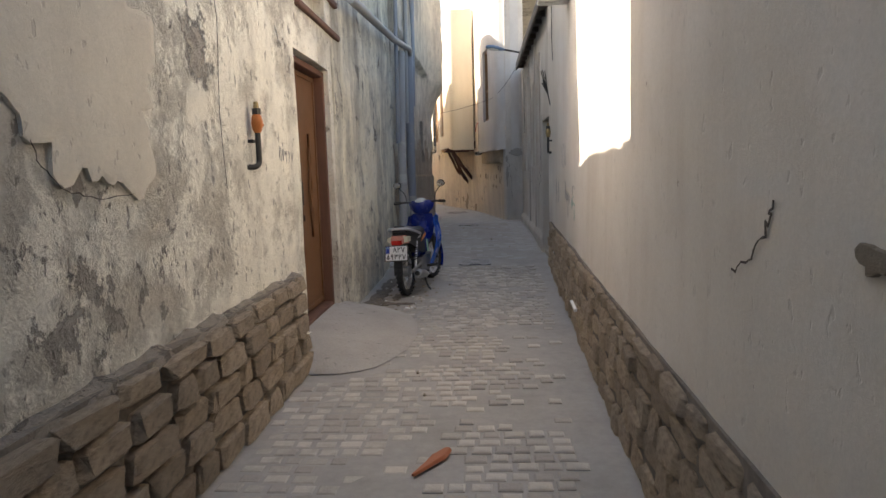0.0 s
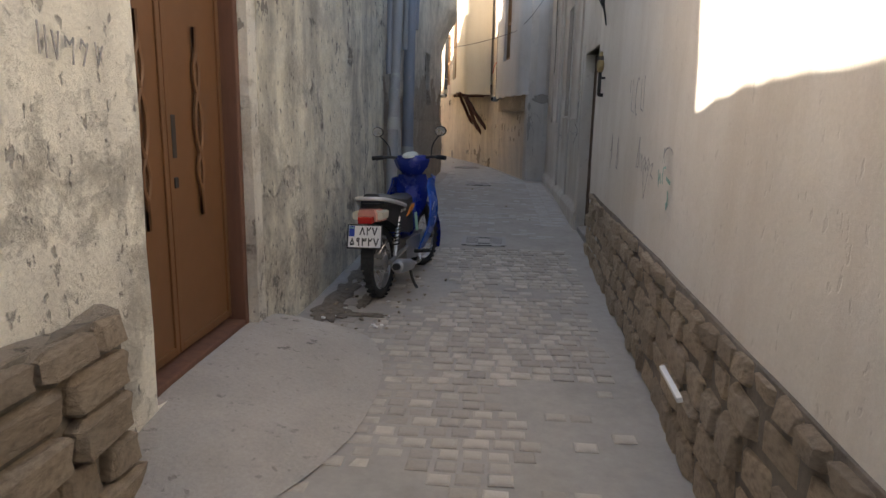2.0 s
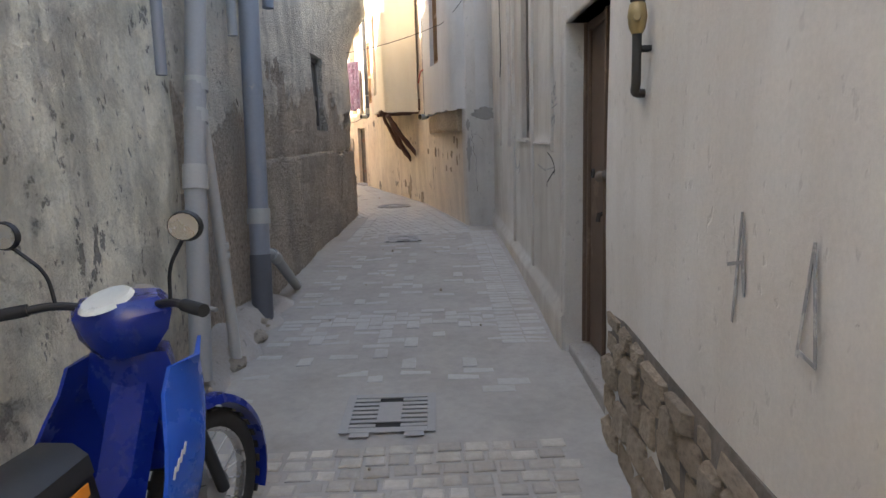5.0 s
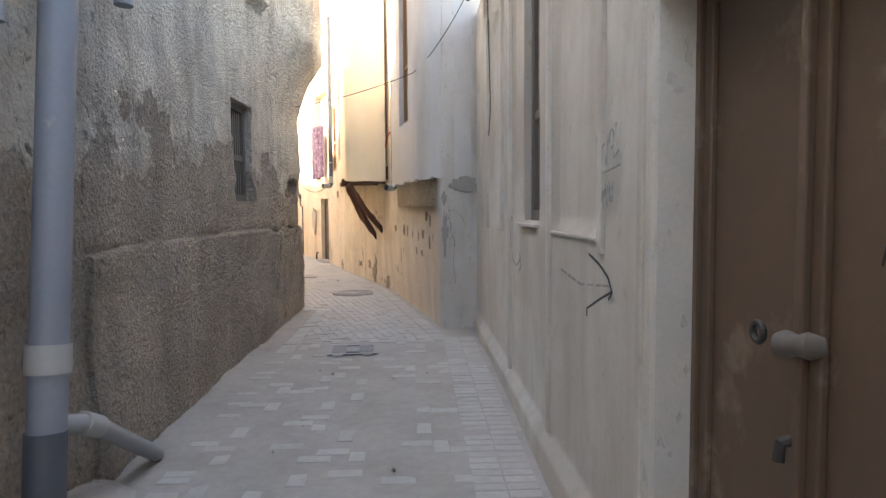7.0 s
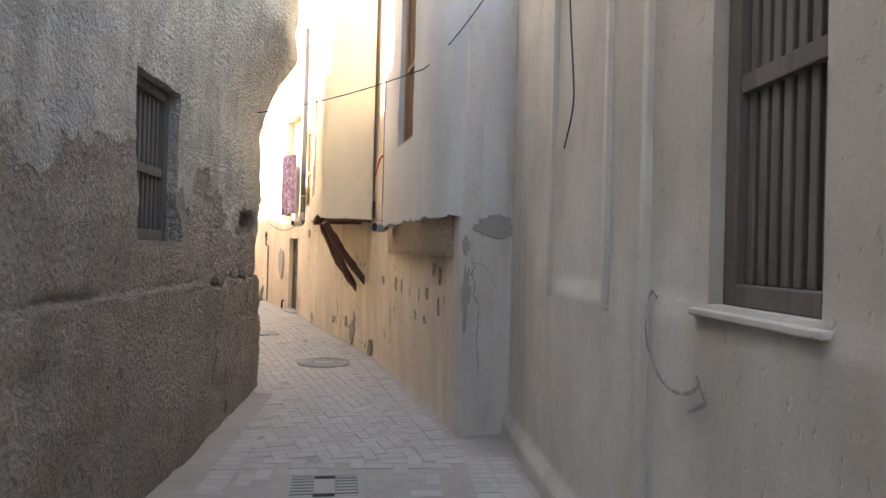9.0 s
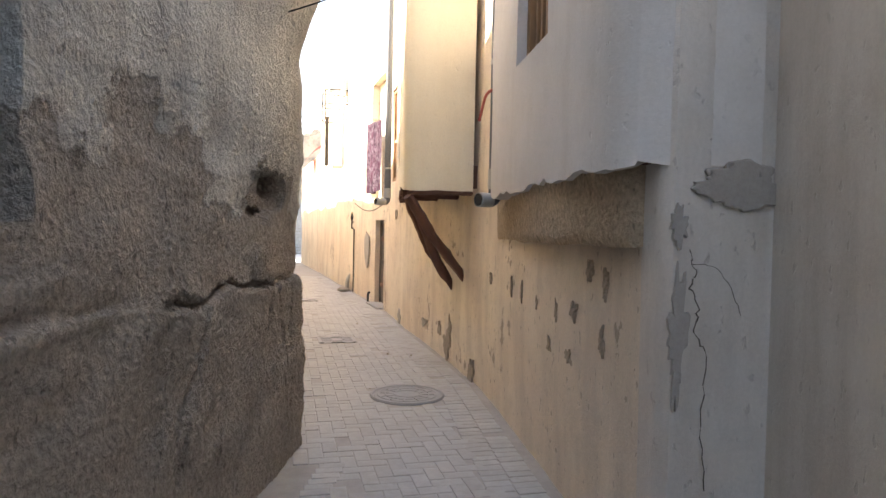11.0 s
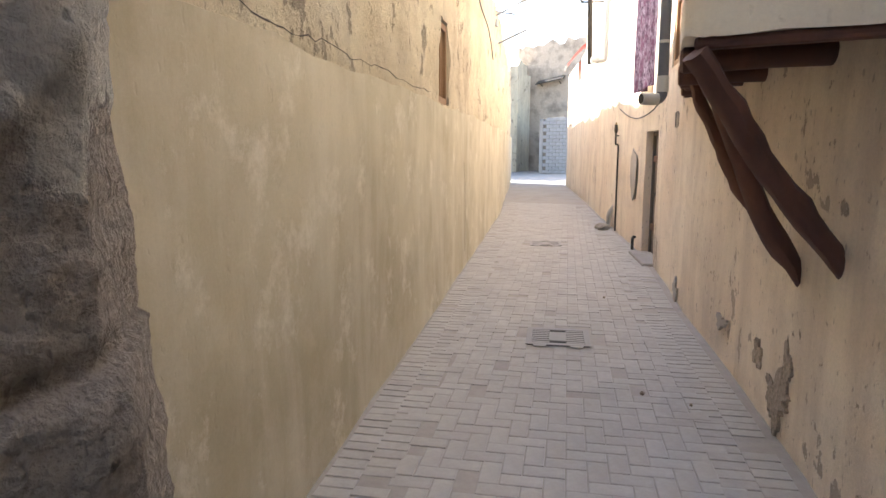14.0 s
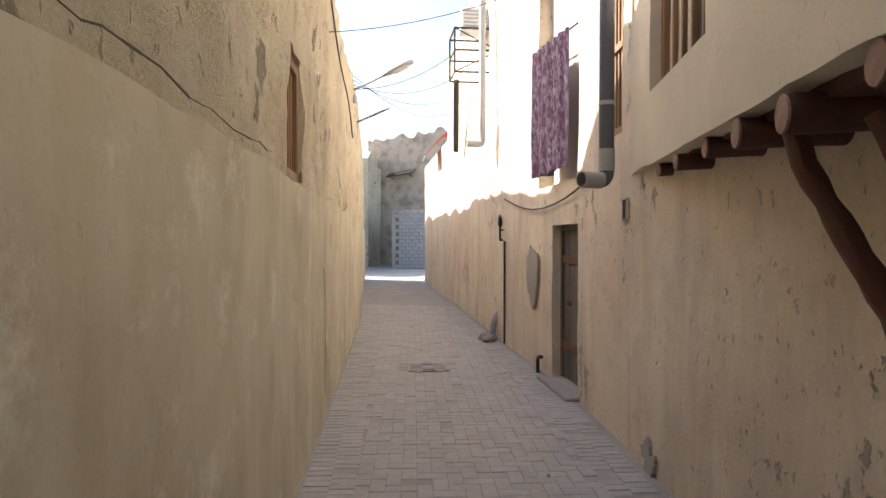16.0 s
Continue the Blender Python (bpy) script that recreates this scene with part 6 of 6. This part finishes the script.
bm = loft([[Vector((x, -w, 0)), Vector((x, w, 0)), Vector((x, w * 0.6, 0.012)), Vector((x, -w * 0.6, 0.014))] for x, w in ((-0.16, 0.008), (-0.08, 0.02), (0.0, 0.03), (0.08, 0.045), (0.14, 0.03), (0.17, 0.02))])
litter("orange_scrap", "orange-brown crumpled scrap lying on the paving", pose(-0.28, 2.99, 0.022, 0, 0, 62), bm, M_LITTER)
litter("white_strip", "white plastic strip stuck in the plinth", pose(0.72, 5.07, 0.35, -14, 0, 87), block(-0.17, 0.17, -0.012, 0.012, -0.012, 0.012, bevel=0.004), M_PAPER)
for k in range(80):
    x, y = rp.uniform(-1.25, -0.55), rp.uniform(6.5, 8.3)
    b2 = bmesh.new()
    bmesh.ops.create_icosphere(b2, subdivisions=1, radius=rp.uniform(0.006, 0.022))
    for v in b2.verts:
        v.co.z *= 0.5
        v.co *= rp.uniform(0.6, 1.3)
    litter("dirt_clod", "small dark clod of dirt on the ground", pose(x, y, 0.024), b2, M_RUBBLE if k % 6 else M_PAPER)
for k in range(22):
    b2 = bmesh.new()
    bmesh.ops.create_icosphere(b2, subdivisions=1, radius=rp.uniform(0.006, 0.016))
    yy = rp.uniform(3, 27)
    xx = rp.uniform(-1.0, 0.5) if yy < 15 else -0.75 - (yy - 19) * 0.29 + rp.uniform(-0.6, 0.5)
    litter("pebble", "small pebble lying on the paving", pose(xx, yy, ground_z(yy) + 0.012), b2, M_RUBBLE)
for k, (x, y, rx, ry) in enumerate(((-1.2, 6.85, 0.14, 0.22), (-0.95, 6.85, 0.16, 0.05), (-1.22, 7.4, 0.1, 0.35), (-1.2, 8.1, 0.09, 0.35), (-1.0, 7.2, 0.05, 0.2))):
    spot = thing("dirt_patch", "dark damp dirt spread on the paving", "dirt", pose(x, y, 0.019 + 0.0007 * k), "dirt patches")
    pts = [Vector((rx * q * math.cos(a), ry * q * math.sin(a), 0)) for a, q in ((i * math.tau / 40, 1 + 0.7 * noise.noise(Vector((math.cos(i * math.tau / 40) * 2.4 + k * 5, math.sin(i * math.tau / 40) * 2.4, k)))) for i in range(40))]
    part("film", loft([[v - Vector((0, 0, 0.006)) for v in pts], pts, [v * 0.8 + Vector((0, 0, 0.002)) for v in pts]]), M_DIRT, spot)
# a rough cement bank along the foot of the wall, into which the pipes run
secs = []
for y in np.linspace(9.35, 12.0, 54):
    h = 0.20 * math.sin(math.pi * min(1.0, max(0.0, (y - 9.3) / 2.9))) ** 0.7 * (1 + 0.5 * fbm((y, 0, 1), 2.5))
    w = 0.24 + 0.10 * fbm((y, 3, 1), 2.0)
    g = ground_z(y)
    row = [(-1.46, h), (-1.34, h + 0.02 * fbm((y, 5, 0), 6)), (-1.40 + w * 0.55, h * 0.8 + 0.03 * fbm((y, 7, 0), 7)), (-1.40 + w * 0.8, h * 0.35 + 0.02 * fbm((y, 9, 0), 7)), (-1.40 + w * 1.1, -0.02), (-1.46, -0.02)]
    secs.append([Vector((x, y, g + z)) for x, z in row])
tagged(part("cement_bank", loft(secs), M_CEMENT, None, "", True), "rough broken cement bank at the foot of the pipes", "cement", "", "structure")
# rubble at the foot of the drain pipes, a stub and stones by the far pipe
for k, (x, y, r_) in enumerate(((-1.22, 10.45, 0.08), (-1.2, 10.95, 0.08), (-1.25, 11.3, 0.11), (-1.27, 9.9, 0.09), (-3.6, 29.45, 0.12), (-3.5, 29.2, 0.12))):
    b2 = bmesh.new()
    bmesh.ops.create_icosphere(b2, subdivisions=3, radius=r_)
    for v in b2.verts:
        v.co *= 1 + 0.4 * fbm(v.co + Vector((k * 3, 0, 0)), 9)
        v.co.z *= 0.55
        v.co.y *= 1.5
    st = thing("rubble_heap", "lump of cement rubble at the wall's foot", "rubble", pose(x, y, ground_z(y) + r_ * 0.2), "rubble")
    part("lump", b2, M_COPING, st, "", True)
pipe_thing("pipe_stub", "bent pale pipe stub at the wall's foot", [(-3.55, 29.7, 0.15), (-3.5, 29.62, 0.45), (-3.4, 29.7, 0.6)], 0.05, M_PIPEL)
pipe_thing("pipe_stub", "small black tap stub beside the plank door", [SLANT.place(SLANT.of_y(27.1), 0.15, 0.06), SLANT.place(SLANT.of_y(27.1), 0.36, 0.06), SLANT.place(SLANT.of_y(26.95), 0.38, 0.06)], 0.022, M_IRON)


# ---- stone plinths ----
def stone_meshes(n, seed, material, rough=0.06):
    out = []
    r = random.Random(seed)
    for k in range(n):
        bm = bmesh.new()
        bmesh.ops.create_cube(bm, size=1.0)
        bmesh.ops.bevel(bm, geom=bm.edges[:], offset=0.13, segments=1, affect="EDGES")
        for v in bm.verts:
            v.co += Vector((r.uniform(-1, 1), r.uniform(-1, 1), r.uniform(-1, 1))) * rough
        out.append(mesh_of("stone", bm, material))
    return out


def plinth(name, label, line, y0, y1, courses, seed, depth, lengths, coping, joint=0.05):
    root = thing(name, label, "plinth", Matrix())
    root["kind"] = "structure"
    r = random.Random(seed)
    meshes = stone_meshes(10, seed, M_STONE)
    h_all = sum(courses)
    core = [line.place(line.of_y(y), 0, -joint) for y in np.linspace(y0, y1, 12)] + [ line.place(line.of_y(y1), 0, -0.30), line.place(line.of_y(y0), 0, -0.30)]
    part("mortar_core", loft([[v + Vector((0, 0, -0.05)) for v in core], [v + Vector((0, 0, h_all + 0.0)) for v in core]]), M_MORTAR, root, "dark recessed mortar")
    z = ground_z(y0) - 0.02
    for j, h in enumerate(courses):
        y = y0 + r.uniform(-0.2, 0.1)
        while y < y1 - 0.06:
            w = min(r.uniform(*lengths), y1 - y)
            if y1 - y - w < 0.12:
                w = y1 - y
            ob = new("stone", r.choice(meshes))
            dz = 0.02 * fbm((y, j, 3), 0.8)
            ob.matrix_world = line.stand(line.of_y(y + w / 2), z + h / 2 + dz, -depth / 2 + r.uniform(-0.014, 0.016)) @ pose(0, 0, 0, r.uniform(-2, 2), r.uniform(-2.5, 2.5), r.uniform(-2, 2)) @ Matrix.Diagonal((w - r.uniform(0.014, 0.04), depth, h - r.uniform(0.008, 0.03), 1))
            ob.parent = root
            y += w
        z += h
    secs = []
    for y in np.linspace(y0, y1, int((y1 - y0) / 0.05)):
        s = line.of_y(y)
        k = 0.03 * fbm((y, seed, 0), 5)
        o = -0.02 + 0.02 * fbm((y, seed, 4), 7)
        secs.append([line.place(s, z - 0.05, -0.25), line.place(s, z - 0.03 + k, o - 0.02), line.place(s, z + 0.005 + k, o - 0.03), line.place(s, z + coping + k, -0.13), line.place(s, z + coping + 0.02, -0.25)])
    part("coping", loft(secs), M_COPING, root, "rough mortar coping", True)


plinth("plinth_left", "tan rough-cut stone plinth along the cream wall", Line([(-1.29, -3.0), (-1.29, 4.6)], -1), -1.2, 4.56, (0.165, 0.155, 0.15, 0.14, 0.12), 5, 0.16, (0.18, 0.40), 0.03)
plinth("plinth_right", "tan irregular stone plinth along the white wall", Line([(0.545, -1.2), (0.675, 2.67), (0.765, 4.9), (0.978, 9.42)], 1), -0.8, 9.42, (0.17, 0.16, 0.15, 0.125, 0.095), 8, 0.16, (0.15, 0.32), 0.04, 0.022)


# ---- paving ----
def block_mesh(name, w, d, h, material, chamfer=0.006):
    bm = bmesh.new()
    lo = [Vector((x * w / 2, y * d / 2, -h)) for x, y in ((-1, -1), (1, -1), (1, 1), (-1, 1))]
    mid = [Vector((x * w / 2, y * d / 2, -chamfer * 0.6)) for x, y in ((-1, -1), (1, -1), (1, 1), (-1, 1))]
    hi = [Vector((x * (w / 2 - chamfer), y * (d / 2 - chamfer), 0)) for x, y in ((-1, -1), (1, -1), (1, 1), (-1, 1))]
    loft([lo, mid, hi], bm)
    return mesh_of(name, bm, material)


def add_block(verts, faces, x, y, z, w, d, turn, tx, ty, ch=0.006, h=0.02):
    c, s = math.cos(turn), math.sin(turn)
    base = len(verts)
    for ww, zz in ((0.0, -h), (0.0, -ch * 0.6), (ch, 0.0)):
        for a, b in ((-1, -1), (1, -1), (1, 1), (-1, 1)):
            px, py = a * (w / 2 - ww), b * (d / 2 - ww)
            verts.append((x + px * c - py * s, y + px * s + py * c, z + zz + px * tx + py * ty))
    for k in range(2):
        for q in range(4):
            faces.append((base + 4 * k + q, base + 4 * k + (q + 1) % 4, base + 4 * k + 4 + (q + 1) % 4, base + 4 * k + 4 + q))
    faces.append((base + 8, base + 9, base + 10, base + 11))


def stuff_mesh(name, verts, faces, material, label):
    me = bpy.data.meshes.new(name)
    me.from_pydata(verts, [], faces)
    me.update()
    me.materials.append(material)
    return tagged(new(name, me), label, "paving", "", "stuff")


def cobbles():
    r = random.Random(21)
    floor = thing("cobble_paving", "worn grey-tan paving blocks of the alley floor", "paving", Matrix())
    floor["kind"] = "structure"
    meshes = [block_mesh("cobble", w, 0.078, 0.02, M_COBBLE, 0.009) for w in (0.084, 0.094, 0.104, 0.116)]
    verts, faces = [], []
    y, row = -1.5, 0
    count = 0
    while y < 9.35:
        xr = (0.56 + 0.055 * (y - 2.67)) - 0.06
        x = -1.26 + r.uniform(-0.05, 0.05) + 0.08 * (row % 2)
        while x < xr - 0.1:
            k = r.randrange(4)
            w = (0.084, 0.094, 0.104, 0.116)[k]
            cx, cy = x + w / 2, y + r.uniform(-0.006, 0.006) + 0.02 * math.sin(cx_wave(x))
            ramp_in = ((cy - 5.5) / 1.1) ** 2 + ((cx + 1.52) / 0.92) ** 2 < 1.0
            dusty = fbm((cx, cy, 7), 0.7) > 0.25
            if not ramp_in and not (abs(cx + 0.12) < 0.34 and cy > 9.3) and not (dusty and r.random() < 0.75):
                z = ground_z(cy) + (0.004 if cx > -0.35 else 0.0) + r.uniform(-0.004, 0.004)
                if 2.5 < cy < 5.5 and cx > -0.45 and count < 290:
                    ob = new("cobble", meshes[k])
                    ob.parent = floor
                    ob.location, ob.rotation_euler = (cx, cy, z), (r.uniform(-0.02, 0.02), r.uniform(-0.02, 0.02), r.uniform(-0.04, 0.04))
                    count += 1
                else:
                    add_block(verts, faces, cx, cy, z, w, 0.078, r.uniform(-0.04, 0.04), r.uniform(-0.02, 0.02), r.uniform(-0.02, 0.02), 0.008)
            x += w + r.uniform(0.014, 0.024)
        y += 0.097
        row += 1
    stuff_mesh("cobble_field", verts, faces, M_COBBLE, "worn paving blocks in dusty joints")


def cx_wave(x):
    return x * 2.3


cobbles()


def pavers():
    """Herringbone brick pavers with edge strips, turning with the alley, part buried in dust."""
    r = random.Random(33)
    floor = thing("brick_paving", "dusty grey brick pavers in a woven bond", "paving", Matrix())
    floor["kind"] = "structure"
    verts, faces = [], []
    tall = block_mesh("paver", 0.196, 0.096, 0.02, M_PAVER, 0.004)
    count = 0
    skip = [(-0.12, 9.66, 0.32), (-0.33, 15.05, 0.33), (-2.06, 22.23, 0.34), (-3.85, 27.0, 0.34), (-0.75, 19.44, 0.37)]

    def lay(cx, cy, w, d, turn, odds):
        nonlocal count
        if any((cx - a) ** 2 + (cy - b) ** 2 < q * q for a, b, q in skip):
            return
        if r.random() > odds:
            return
        z = ground_z(cy) + (0.001 if cy > 15.4 else -0.002) + r.uniform(-0.002, 0.002)
        if 17.5 < cy < 20.9 and count < 290 and abs(w - 0.196) < 1e-6:
            ob = new("paver", tall)
            ob.parent = floor
            ob.location, ob.rotation_euler = (cx, cy, z), (r.uniform(-0.012, 0.012), r.uniform(-0.012, 0.012), turn + r.uniform(-0.015, 0.015))
            count += 1
        else:
            add_block(verts, faces, cx, cy, z, w, d, turn + r.uniform(-0.015, 0.015), r.uniform(-0.012, 0.012), r.uniform(-0.012, 0.012), 0.004)

    def left_x(y):
        if y < 17.7:
            return -1.30
        s = YELLOW.place(YELLOW.of_y(y), 0)
        return s.x + 0.06

    def right_x(y):
        if y < 15.6:
            return 0.96
        return SLANT.place(SLANT.of_y(y), 0).x - 0.06

    a = 0.1
    for part_y0, part_y1, turn in ((9.9, 15.6, 0.0), (15.6, 34.0, math.radians(17.5))):
        c, s = math.cos(turn), math.sin(turn)
        ox, oy = 0.0, part_y0
        n0, n1 = (-40, 40) if turn == 0 else (-60, 40)
        for j in range(-30, int((part_y1 - part_y0) / a * 1.15)):
            for i in range(n0, n1):
                mth = (i - j) % 4
                if mth == 0:
                    lx, ly, tt = (i + 1) * a, (j + 0.5) * a, 0.0
                elif mth == 3:
                    lx, ly, tt = (i + 0.5) * a, (j + 1) * a, math.pi / 2
                else:
                    continue
                px, py = ox + lx * c - ly * s, oy + lx * s + ly * c
                if not part_y0 < py < part_y1:
                    continue
                if left_x(py) + 0.36 < px < right_x(py) - 0.34:
                    lay(px, py, 0.196, 0.096, turn + tt, 0.98 if py > 15.4 else (0.9 if 11.15 < py < 11.6 else 0.22))
        y = part_y0
        while y < part_y1:
            for side in (0, 1):
                for k in range(2):
                    base = (left_x(y) + 0.03 + 0.175 * k + 0.08) if side == 0 else (right_x(y) - 0.02 - 0.175 * k - 0.08)
                    if y < 10.7 and side == 1 or (side == 0 and y < 17.7 and k == 0):
                        continue
                    lay(base, y, 0.168, 0.078, turn, 0.96 if side or y > 15 else 0.25)
            y += 0.085
    stuff_mesh("paver_field", verts, faces, M_PAVER, "dusty brick pavers in a woven bond")


pavers()
